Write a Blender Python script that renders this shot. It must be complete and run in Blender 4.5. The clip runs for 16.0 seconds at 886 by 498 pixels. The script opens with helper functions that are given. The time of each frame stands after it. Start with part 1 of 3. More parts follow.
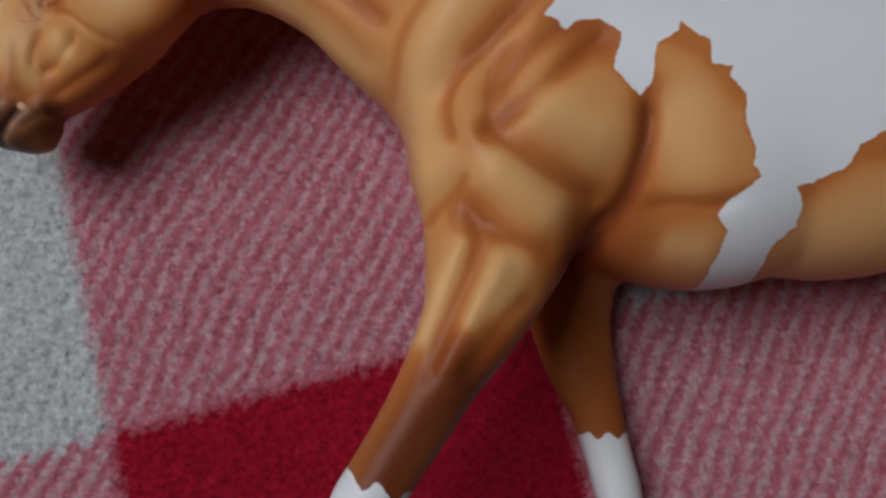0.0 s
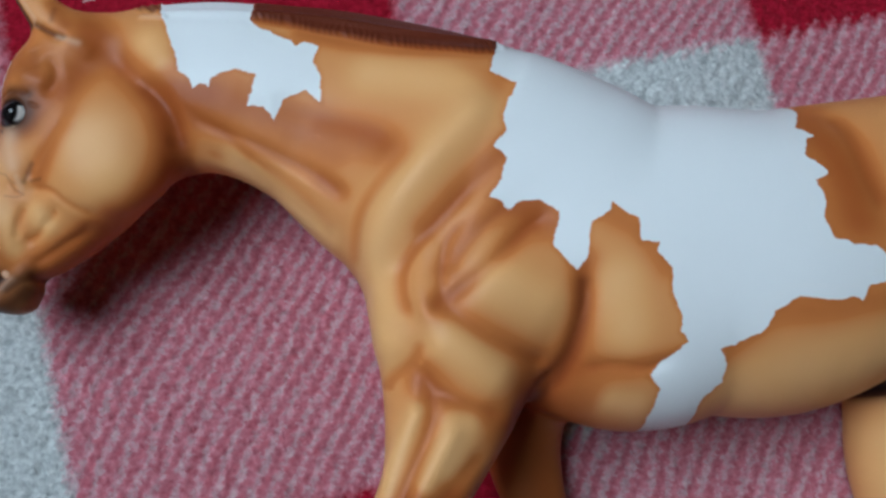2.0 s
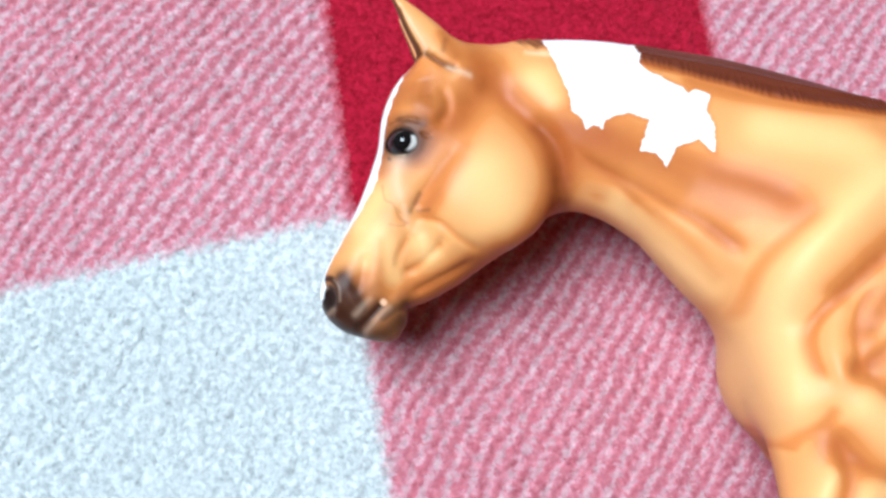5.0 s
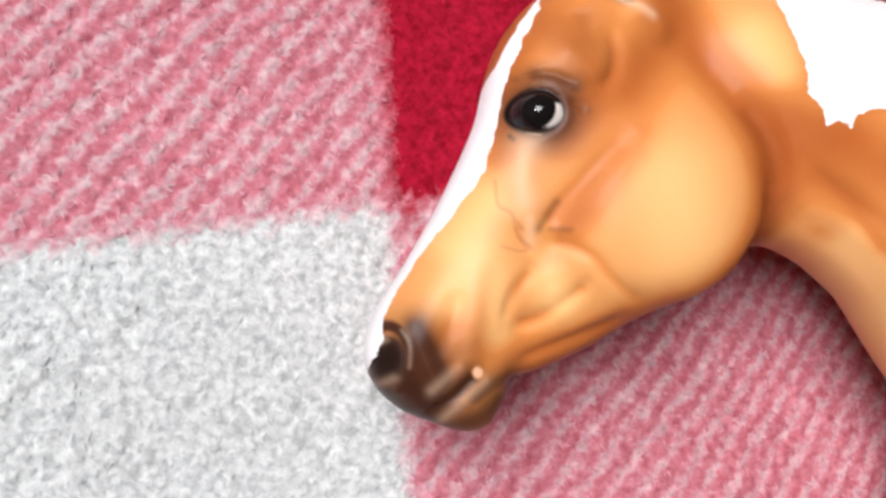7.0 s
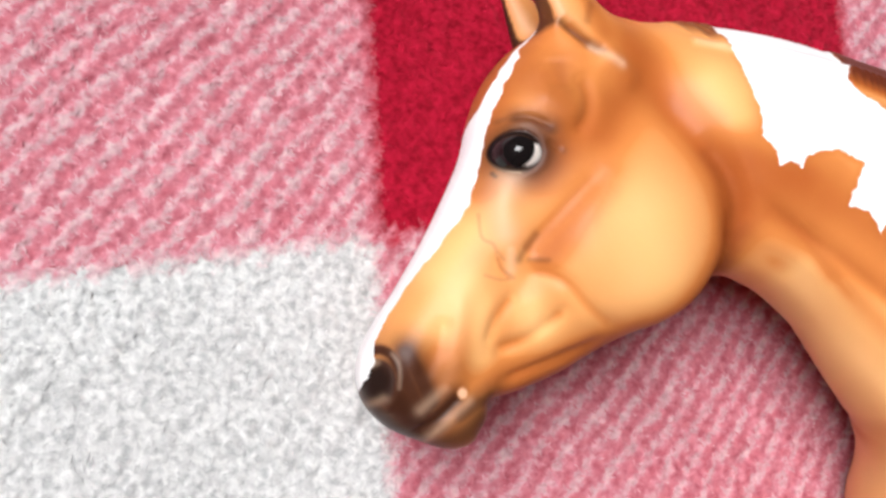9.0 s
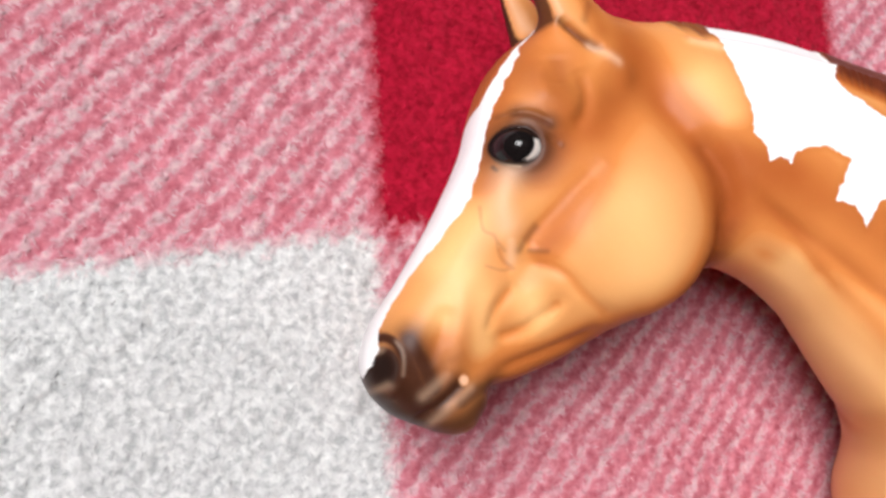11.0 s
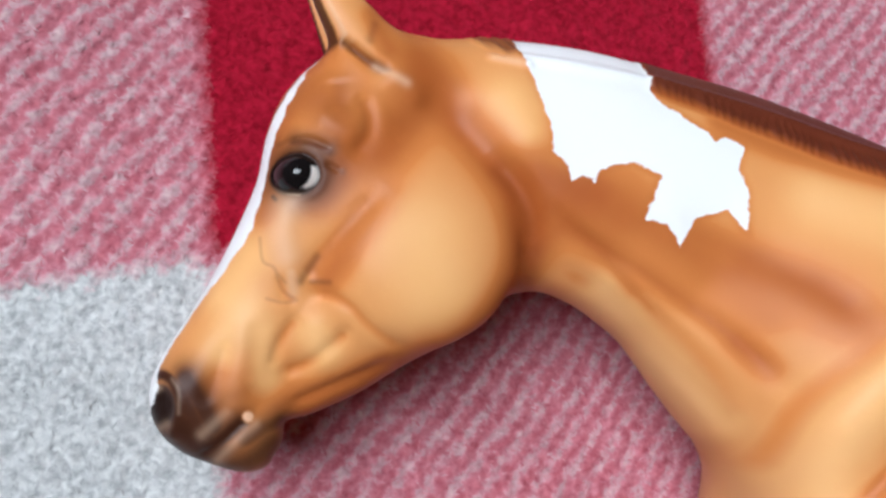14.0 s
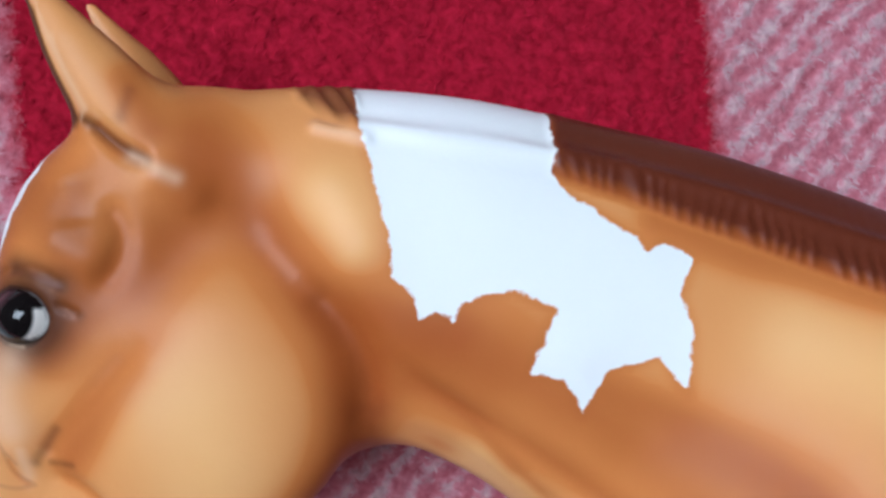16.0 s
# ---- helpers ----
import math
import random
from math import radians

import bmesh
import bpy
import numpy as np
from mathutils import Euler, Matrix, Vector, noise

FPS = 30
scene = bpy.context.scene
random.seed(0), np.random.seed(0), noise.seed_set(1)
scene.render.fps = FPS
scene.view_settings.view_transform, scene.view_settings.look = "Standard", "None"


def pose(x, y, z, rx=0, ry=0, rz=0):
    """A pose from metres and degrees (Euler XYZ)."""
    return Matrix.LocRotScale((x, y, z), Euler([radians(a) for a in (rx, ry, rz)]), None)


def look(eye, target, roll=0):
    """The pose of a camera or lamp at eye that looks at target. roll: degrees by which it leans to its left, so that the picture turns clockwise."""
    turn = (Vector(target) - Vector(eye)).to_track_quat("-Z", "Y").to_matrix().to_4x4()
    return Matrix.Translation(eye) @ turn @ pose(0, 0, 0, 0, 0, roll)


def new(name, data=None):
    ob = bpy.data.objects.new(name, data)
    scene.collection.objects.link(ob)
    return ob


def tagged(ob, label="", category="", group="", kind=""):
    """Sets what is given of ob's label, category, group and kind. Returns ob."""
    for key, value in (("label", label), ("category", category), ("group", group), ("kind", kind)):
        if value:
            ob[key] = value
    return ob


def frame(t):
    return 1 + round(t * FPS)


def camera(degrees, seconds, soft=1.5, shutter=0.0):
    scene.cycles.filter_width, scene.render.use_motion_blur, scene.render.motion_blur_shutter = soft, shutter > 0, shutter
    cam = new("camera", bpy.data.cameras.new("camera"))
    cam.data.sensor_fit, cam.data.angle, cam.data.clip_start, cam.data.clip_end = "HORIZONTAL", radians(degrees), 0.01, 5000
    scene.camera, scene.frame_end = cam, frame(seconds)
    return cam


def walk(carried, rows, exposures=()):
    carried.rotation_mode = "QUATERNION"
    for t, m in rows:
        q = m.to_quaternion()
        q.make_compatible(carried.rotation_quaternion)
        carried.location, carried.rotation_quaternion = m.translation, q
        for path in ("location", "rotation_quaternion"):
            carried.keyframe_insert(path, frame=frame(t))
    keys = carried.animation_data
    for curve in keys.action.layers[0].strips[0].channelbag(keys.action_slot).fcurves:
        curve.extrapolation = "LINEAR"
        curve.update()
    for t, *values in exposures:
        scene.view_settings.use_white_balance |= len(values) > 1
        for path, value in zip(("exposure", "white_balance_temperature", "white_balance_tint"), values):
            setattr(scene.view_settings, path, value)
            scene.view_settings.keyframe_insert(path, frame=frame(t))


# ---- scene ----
cam = camera(53.88, 16.0, soft=2.8)
PATH = [
    (0.0, -0.0121, -0.0358, 0.2712, 7.53, -2.57, -0.02),
    (0.5, -0.0091, -0.0268, 0.2745, 7.99, -2.95, 0.03),
    (1.0, -0.0107, -0.0172, 0.2827, 8.53, -3.00, -0.06),
    (1.5, -0.0047, -0.0112, 0.3022, 9.55, -3.57, -0.68),
    (2.0, -0.0089, -0.0060, 0.2956, 10.03, -4.24, -1.25),
    (2.5, -0.0271, 0.0054, 0.2942, 10.56, -4.05, -1.72),
    (3.0, -0.0406, 0.0091, 0.3007, 10.65, -3.89, -1.64),
    (3.5, -0.0634, 0.0078, 0.2996, 10.33, -4.02, -0.43),
    (4.0, -0.0790, 0.0073, 0.2972, 9.97, -4.29, 0.43),
    (4.5, -0.0907, 0.0079, 0.2964, 9.83, -4.27, 1.03),
    (5.0, -0.1156, 0.0065, 0.2886, 9.49, -4.47, 2.80),
    (5.2, -0.1209, 0.0023, 0.2824, 9.24, -4.78, 3.97),
    (7.3, -0.1564, 0.0368, 0.1836, 5.03, -13.57, 7.53),
    (7.5, -0.1569, 0.0359, 0.1898, 6.02, -13.87, 7.27),
    (8.0, -0.1590, 0.0340, 0.1928, 7.28, -14.06, 7.20),
    (8.5, -0.1598, 0.0334, 0.1953, 7.29, -14.50, 7.29),
    (11.0, -0.1643, 0.0296, 0.2017, 7.39, -15.85, 7.37),
    (11.5, -0.1631, 0.0283, 0.2006, 7.37, -15.75, 6.92),
    (12.0, -0.1585, 0.0249, 0.2013, 7.47, -15.53, 6.41),
    (12.5, -0.1577, 0.0289, 0.2010, 7.75, -15.36, 6.54),
    (13.0, -0.1469, 0.0308, 0.2120, 8.64, -15.10, 6.32),
    (13.5, -0.1389, 0.0394, 0.2182, 8.96, -14.59, 6.17),
    (14.0, -0.1177, 0.0412, 0.2090, 7.79, -13.20, 6.27),
    (14.5, -0.1051, 0.0525, 0.2011, 5.68, -11.15, 6.66),
    (15.0, -0.0888, 0.0727, 0.1921, 3.79, -9.33, 6.58),
    (15.5, -0.0748, 0.0898, 0.1784, 1.32, -7.49, 6.44),
    (16.0, -0.0713, 0.0925, 0.1686, -0.56, -6.43, 6.87),
]
EXPOSURE = [
    (0.0, -0.84, 5850, 9), (0.5, -1.18, 5250, 3), (1.0, -0.8, 5100, 0), (1.5, -0.5, 5000, -1), (2.0, -0.36, 5100, -2), (2.5, -0.1, 5200, -1), (3.0, 0.24, 5350, 1), (3.5, 0.42, 5400, 2), (4.5, 0.78, 5250, -2), (5.2, 0.95, 5150, -2),
    (7.5, 0.72, 6350, 13), (8.5, 0.84, 6300, 12), (11.0, 0.7, 6350, 13), (12.5, 0.7, 6350, 12), (13.5, 0.6, 6000, 10), (14.5, 0.16, 5350, 5), (16.0, 0.14, 5150, 4),
]
walk(cam, [(t, pose(*place)) for t, *place in PATH], EXPOSURE)

# ---- light ----
WINDOW_POWER = 26.0
world = bpy.data.worlds.new("world")
scene.world = world
world.use_nodes = True
sky = world.node_tree.nodes.new("ShaderNodeTexSky")
sky.sky_type, sky.sun_disc, sky.sun_elevation, sky.sun_rotation = "NISHITA", False, radians(40), radians(180)
world.node_tree.nodes["Background"].inputs["Strength"].default_value = 0.1
world.node_tree.links.new(sky.outputs["Color"], world.node_tree.nodes["Background"].inputs["Color"])

# The window in the west wall: its middle along the wall and upwards, width and height.
WIN_Y, WIN_Z, WIN_W, WIN_H = 0.3, 1.42, 1.0, 1.05
ROOM = (-0.80, 2.4, -1.8, 2.2, -0.014, 3.0)
light = bpy.data.lights.new("window_daylight", "AREA")
light.shape, light.size, light.size_y, light.energy, light.color = "RECTANGLE", WIN_W - 0.1, WIN_H - 0.1, WINDOW_POWER, (1.0, 0.98, 0.95)
new("window_daylight", light).matrix_world = look((ROOM[0] + 0.01, WIN_Y, WIN_Z), (0.0, 0.0, 0.0))


# ---- materials ----
class Nodes:
    """A node material under construction."""

    def __init__(self, name):
        self.mat = bpy.data.materials.new(name)
        self.mat.use_nodes = True
        self.tree = self.mat.node_tree
        self.out = self.tree.nodes["Principled BSDF"]

    def put(self, socket, value):
        if isinstance(value, bpy.types.NodeSocket):
            self.tree.links.new(value, socket)
        elif value is not None:
            if isinstance(value, tuple) and len(value) == 3 and socket.type == "RGBA":
                value = (*value, 1.0)
            socket.default_value = value

    def surface(self, **values):
        for key, value in values.items():
            self.put(self.out.inputs[key.replace("_", " ")], value)
        return self.mat

    def attr(self, name):
        n = self.tree.nodes.new("ShaderNodeAttribute")
        n.attribute_name = name
        return n

    def coords(self):
        return self.tree.nodes.new("ShaderNodeTexCoord").outputs["Object"]

    def math(self, op, a, b=None, c=None):
        n = self.tree.nodes.new("ShaderNodeMath")
        n.operation = op
        for socket, value in zip(n.inputs, (a, b, c)):
            self.put(socket, value)
        return n.outputs[0]

    def noise(self, scale, detail=3.0, rough=0.5, vector=None, distortion=0.0):
        n = self.tree.nodes.new("ShaderNodeTexNoise")
        self.put(n.inputs["Vector"], vector or self.coords())
        self.put(n.inputs["Scale"], scale)
        self.put(n.inputs["Detail"], detail)
        self.put(n.inputs["Roughness"], rough)
        self.put(n.inputs["Distortion"], distortion)
        return n.outputs["Fac"]

    def cells(self, scale, vector=None, output="Distance"):
        n = self.tree.nodes.new("ShaderNodeTexVoronoi")
        self.put(n.inputs["Vector"], vector or self.coords())
        self.put(n.inputs["Scale"], scale)
        return n.outputs[output]

    def stretch(self, scale, turn=0.0):
        n = self.tree.nodes.new("ShaderNodeMapping")
        self.put(n.inputs["Vector"], self.coords())
        n.inputs["Scale"].default_value = scale
        n.inputs["Rotation"].default_value = (0, 0, radians(turn))
        return n.outputs[0]

    def span(self, value, a, b, lo=0.0, hi=1.0, smooth=False):
        n = self.tree.nodes.new("ShaderNodeMapRange")
        n.interpolation_type = "SMOOTHSTEP" if smooth else "LINEAR"
        for socket, v in zip(n.inputs, (value, a, b, lo, hi)):
            self.put(socket, v)
        return n.outputs[0]

    def mix(self, fac, a, b, kind="MIX"):
        n = self.tree.nodes.new("ShaderNodeMix")
        n.data_type, n.blend_type = "RGBA", kind
        self.put(n.inputs[0], fac)
        self.put(n.inputs[6], a)
        self.put(n.inputs[7], b)
        return n.outputs[2]

    def bump(self, height, strength, distance, normal=None):
        n = self.tree.nodes.new("ShaderNodeBump")
        self.put(n.inputs["Height"], height)
        n.inputs["Strength"].default_value, n.inputs["Distance"].default_value = strength, distance
        self.put(n.inputs["Normal"], normal)
        return n.outputs[0]


def plain(name, colour, other, rough, scale=8.0):
    """A matt surface, mottled at two scales."""
    n = Nodes(name)
    mottle = n.math("ADD", n.math("MULTIPLY", n.noise(scale), 0.6), n.math("MULTIPLY", n.noise(scale * 14), 0.4))
    return n.surface(Base_Color=n.mix(n.span(mottle, 0.35, 0.65), colour, other), Roughness=rough, Normal=n.bump(n.noise(scale * 40), 0.15, 0.002))


def fleece_material():
    """Checked fleece: red and pale grey threads in a twill, brushed to a nap. The cell coordinates lie on the mesh."""
    n = Nodes("checked_fleece")
    u, v = n.attr("cell_u").outputs["Fac"], n.attr("cell_v").outputs["Fac"]
    centred = lambda scale, detail=2.0, rough=0.5: n.math("SUBTRACT", n.noise(scale, detail, rough), 0.5)
    fuzz, fuzz_b, drift = centred(480.0), centred(390.0), centred(75.0)
    # Where warp (by columns) and weft (by rows) are red; brushed fibres stray over the borders.
    stray = n.math("ADD", n.math("MULTIPLY", fuzz, 0.030), n.math("MULTIPLY", centred(1300.0), 0.020))
    stray_b = n.math("ADD", n.math("MULTIPLY", fuzz_b, 0.062), n.math("MULTIPLY", n.math("SINE", n.math("ADD", n.attr("twill").outputs["Fac"], n.math("MULTIPLY", drift, 4.0))), n.span(n.noise(130.0, 1.0), 0.35, 0.65, 0.004, 0.016)))
    uu, vv = n.math("FLOORED_MODULO", n.math("ADD", u, stray), 2.0), n.math("FLOORED_MODULO", n.math("ADD", v, stray_b), 2.0)
    soft = 0.018
    bar = lambda w, lo, hi: n.math("MULTIPLY", n.span(w, lo - soft, lo + soft), n.span(w, hi + soft, hi - soft))
    warp = n.math("ADD", bar(uu, 0.0, 1.0), n.span(uu, 2.0 - soft, 2.0 + soft))
    weft = n.math("ADD", bar(vv, 1.0, 2.0), n.span(vv, soft, -soft))
    wander = n.math("ADD", n.math("MULTIPLY", drift, 3.2), n.math("MULTIPLY", fuzz, 4.8))
    swell = n.span(n.noise(230.0, 2.0), 0.32, 0.68, 0.6, 1.35)
    wave = n.math("ADD", n.math("MULTIPLY", swell, n.math("SINE", n.math("ADD", n.attr("twill").outputs["Fac"], wander))), n.math("MULTIPLY", fuzz_b, 3.2))
    over = n.span(wave, -1.8, 1.8, 0.29, 0.73, smooth=True)
    red = n.math("ADD", n.math("MULTIPLY", warp, over), n.math("MULTIPLY", weft, n.math("SUBTRACT", 1.0, over)))
    tufts = n.noise(560.0, 2.0, 0.5, distortion=0.4)
    broad = n.noise(14.0, 2.0)
    shade = n.span(n.math("ADD", n.math("MULTIPLY", tufts, 0.9), n.math("MULTIPLY", n.attr("strand").outputs["Fac"], 0.2)), 0.36, 0.74)
    pale = n.mix(shade, (0.39, 0.40, 0.40), (0.74, 0.745, 0.73))
    pink = n.mix(shade, (0.46, 0.145, 0.185), (0.63, 0.265, 0.315))
    scarlet = n.mix(shade, (0.23, 0.0035, 0.014), (0.41, 0.009, 0.032))
    colour = n.mix(n.span(red, 0.0, 0.5), pale, pink)
    colour = n.mix(n.span(red, 0.5, 1.0), colour, scarlet)
    colour = n.mix(n.span(broad, 0.35, 0.7, 0.0, 0.15), colour, (0.55, 0.5, 0.5), "MULTIPLY")
    relief = n.math("ADD", tufts, n.math("MULTIPLY", n.noise(1500.0, 2.0), 0.4))
    return n.surface(Base_Color=colour, Roughness=1.0, Specular_IOR_Level=0.0, Sheen_Weight=0.06, Sheen_Roughness=0.6, Normal=n.bump(relief, 0.18, 0.001))


def horse_material():
    """Hand-painted plastic: tan coat airbrushed with rust, crisp white patches, dark muzzle and mane, glossy eyes."""
    n = Nodes("painted_plastic")
    speck = n.math("SUBTRACT", n.noise(900.0, 2.0), 0.5)
    patchy = n.noise(45.0, 3.0)
    value = lambda name: n.attr(name).outputs["Fac"]
    rust = n.span(n.math("ADD", value("rust"), n.math("MULTIPLY", n.math("SUBTRACT", patchy, 0.5), 0.25)), 0.0, 1.0)
    coat = n.mix(n.span(patchy, 0.35, 0.65), (0.85, 0.455, 0.168), (0.89, 0.515, 0.21))
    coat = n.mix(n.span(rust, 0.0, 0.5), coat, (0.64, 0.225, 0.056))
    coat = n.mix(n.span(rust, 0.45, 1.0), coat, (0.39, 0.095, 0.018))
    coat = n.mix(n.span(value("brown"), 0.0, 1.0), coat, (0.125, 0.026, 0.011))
    coat = n.mix(n.span(value("dark"), 0.0, 0.55), coat, (0.085, 0.026, 0.011))
    coat = n.mix(n.span(value("dark"), 0.4, 1.0), coat, (0.011, 0.006, 0.005))
    # Pale ear rims and bit ring, and highlights painted into the coat.
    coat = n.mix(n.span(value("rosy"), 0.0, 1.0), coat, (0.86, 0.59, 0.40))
    coat = n.mix(n.span(value("veins"), -0.3, 0.25, 0.0, 0.32), coat, (0.20, 0.055, 0.035))
    edge = n.math("ADD", value("white"), n.math("MULTIPLY", n.math("SUBTRACT", n.noise(300.0, 4.0, 0.65), 0.5), 2.4))
    coat = n.mix(n.span(edge, -0.18, 0.18), coat, (0.89, 0.89, 0.885))
    coat = n.mix(n.span(value("sclera"), -0.25, 0.25), coat, (0.84, 0.78, 0.72))
    coat = n.mix(n.span(value("eye"), -0.25, 0.25), coat, (0.008, 0.006, 0.006))
    gloss = n.span(value("eye"), -0.3, 0.2, 0.4, 0.05)
    gloss = n.math("ADD", gloss, n.math("MULTIPLY", speck, 0.06))
    return n.surface(Base_Color=coat, Roughness=gloss, Specular_IOR_Level=n.span(value("eye"), -0.3, 0.2, 0.18, 0.42), Normal=n.bump(n.noise(1400.0, 2.0), 0.05, 0.0004))


FLEECE, PAINT = fleece_material(), horse_material()
PLASTER = plain("matt_wall_paint", (0.085, 0.083, 0.08), (0.105, 0.103, 0.10), 0.9)
CEILING = plain("ceiling_paint", (0.16, 0.157, 0.153), (0.20, 0.197, 0.192), 0.9)
CARPET = plain("beige_carpet", (0.22, 0.19, 0.16), (0.30, 0.27, 0.23), 1.0, 30.0)
GLOSS_WHITE = plain("white_gloss_paint", (0.76, 0.76, 0.74), (0.80, 0.80, 0.78), 0.35)
LINT = plain("pale_lint", (0.72, 0.60, 0.56), (0.80, 0.72, 0.68), 0.9, 300.0)
GLASS = Nodes("window_glass").surface(Base_Color=(1.0, 1.0, 1.0), Roughness=0.02, IOR=1.45, Transmission_Weight=1.0)


def mesh_object(name, verts, faces, material, parent=None, smooth=False):
    me = bpy.data.meshes.new(name)
    me.from_pydata(verts, [], faces)
    me.update()
    me.materials.append(material)
    if smooth:
        me.polygons.foreach_set("use_smooth", np.ones(len(me.polygons), bool))
    ob = new(name, me)
    ob.parent = parent
    return ob


def box(name, lo, hi, material, parent=None, bevel=0.0):
    """A box with, if asked, rounded edges."""
    bm = bmesh.new()
    bmesh.ops.create_cube(bm, size=1.0)
    for v in bm.verts:
        v.co = [(a + b) / 2 + c * (b - a) for a, b, c in zip(lo, hi, v.co)]
    if bevel:
        bmesh.ops.bevel(bm, geom=bm.edges[:], offset=bevel, segments=2, affect="EDGES")
    me = bpy.data.meshes.new(name)
    bm.to_mesh(me)
    bm.free()
    me.materials.append(material)
    ob = new(name, me)
    ob.parent = parent
    return ob


# ---- the room ----
X0, X1, Y0, Y1, Z0, Z1 = ROOM
TH = 0.14
tagged(box("floor", (X0 - TH, Y0 - TH, Z0 - 0.1), (X1 + TH, Y1 + TH, Z0), CARPET), "short beige carpet floor under the blanket", "floor", kind="structure")
tagged(box("ceiling", (X0 - TH, Y0 - TH, Z1), (X1 + TH, Y1 + TH, Z1 + 0.1), CEILING), "plain matt grey painted ceiling", "ceiling", kind="structure")
tagged(box("wall_north", (X0 - TH, Y1, Z0), (X1 + TH, Y1 + TH, Z1), PLASTER), "plain grey painted wall", "wall", kind="structure")
tagged(box("wall_east", (X1, Y0, Z0), (X1 + TH, Y1, Z1), PLASTER), "plain grey painted wall", "wall", kind="structure")
tagged(box("wall_south", (X0 - TH, Y0 - TH, Z0), (X1 + TH, Y0, Z1), PLASTER), "plain grey painted wall", "wall", kind="structure")


def wall_with_opening(name, y0, y1, x, th, z0, z1, wy0, wy1, wz0, wz1, material):
    """One wall mesh along y, its room side at x, with a rectangular hole right through it."""
    ys, zs = (y0, wy0, wy1, y1), (z0, wz0, wz1, z1)
    verts = [(xx, y, z) for xx in (x, x - th) for z in zs for y in ys]
    at = lambda j, i: j * 4 + i
    faces = []
    for j in range(3):
        for i in range(3):
            if (i, j) != (1, 1):
                quad = [at(j, i), at(j, i + 1), at(j + 1, i + 1), at(j + 1, i)]
                faces += [quad, [k + 16 for k in reversed(quad)]]
    hole = [at(1, 1), at(1, 2), at(2, 2), at(2, 1)]
    faces += [[hole[k], hole[(k + 1) % 4], hole[(k + 1) % 4] + 16, hole[k] + 16] for k in range(4)]
    return mesh_object(name, verts, faces, material)


w0, w1, h0, h1 = WIN_Y - WIN_W / 2, WIN_Y + WIN_W / 2, WIN_Z - WIN_H / 2, WIN_Z + WIN_H / 2
west = wall_with_opening("wall_west", Y0, Y1, X0, TH, Z0, Z1, w0, w1, h0, h1, PLASTER)
tagged(west, "plain grey painted wall with a window opening", "wall", kind="structure")
window = tagged(new("window_1"), "white framed window letting in soft daylight", "window", kind="structure")
window.location = (X0 - 0.09, WIN_Y, h0)
FR = 0.05


def window_bar(name, y0, y1, z0, z1):
    box(name, (-0.03, y0 - WIN_Y, z0 - h0), (0.03, y1 - WIN_Y, z1 - h0), GLOSS_WHITE, window, 0.004)


window_bar("frame_jamb", w0, w0 + FR, h0, h1)
window_bar("frame_jamb", w1 - FR, w1, h0, h1)
window_bar("frame_head", w0 + FR, w1 - FR, h1 - FR, h1)
window_bar("frame_sill", w0 + FR, w1 - FR, h0, h0 + FR)
window_bar("mullion", WIN_Y - 0.02, WIN_Y + 0.02, h0 + FR, h1 - FR)
for a, b in ((w0 + FR, WIN_Y - 0.02), (WIN_Y + 0.02, w1 - FR)):
    pane = box("pane", (-0.003, a - WIN_Y, FR), (0.003, b - WIN_Y, WIN_H - FR), GLASS, window)
    pane.visible_shadow = False


# ---- the blanket ----
def lattice_noise(x, y, scale, seed):
    """Smooth value noise on arrays, from -1 to 1."""
    rng = np.random.RandomState(seed)
    table = rng.rand(256, 256) * 2 - 1
    gx, gy = x / scale, y / scale
    ix, iy = np.floor(gx).astype(int), np.floor(gy).astype(int)
    fx, fy = gx - ix, gy - iy
    fx, fy = fx * fx * (3 - 2 * fx), fy * fy * (3 - 2 * fy)
    g = lambda a, b: table[a % 256, b % 256]
    return (g(ix, iy) * (1 - fx) + g(ix + 1, iy) * fx) * (1 - fy) + (g(ix, iy + 1) * (1 - fx) + g(ix + 1, iy + 1) * fx) * fy


def cell_coordinates(x, y):
    """Columns and rows of the checks, a little skewed as the cloth lies; x and y in metres."""
    x, y = x * 10, y * 10
    damp = 1 / (1 + (x * x + y * y) / 40)
    u = 0.8043 + 0.7249 * x + 0.1632 * y + damp * (0.0145 * x * x + 0.0104 * x * y - 0.0084 * y * y)
    v = 0.2462 - 0.1907 * x + 0.7927 * y + damp * (0.0116 * x * x + 0.0210 * x * y - 0.0230 * y * y)
    return u, v


TWILL_STEP = 0.0056


def twill_phase(x, y):
    """Phase of the diagonal threads, a little steeper towards the foot of the cloth."""
    bend = 0.0030 * lattice_noise(x, y, 0.05, 5) + 0.0010 * lattice_noise(x, y, 0.012, 6)
    return (0.87 * x - 0.45 * y - 0.7 * np.clip(y, -0.2, 0.3) ** 2 + bend) / TWILL_STEP * 2 * math.pi


def graded(lo, hi, step, far_lo, far_hi):
    """Even steps from lo to hi, then growing ones out to the far ends."""
    middle = list(np.arange(lo, hi + step / 2, step))
    grow, at, left, right = step, lo, [], []
    while at > far_lo:
        grow *= 1.12
        at -= grow
        left.append(max(at, far_lo))
    grow, at = step, middle[-1]
    while at < far_hi:
        grow *= 1.12
        at += grow
        right.append(min(at, far_hi))
    return np.array(left[::-1] + middle + right)


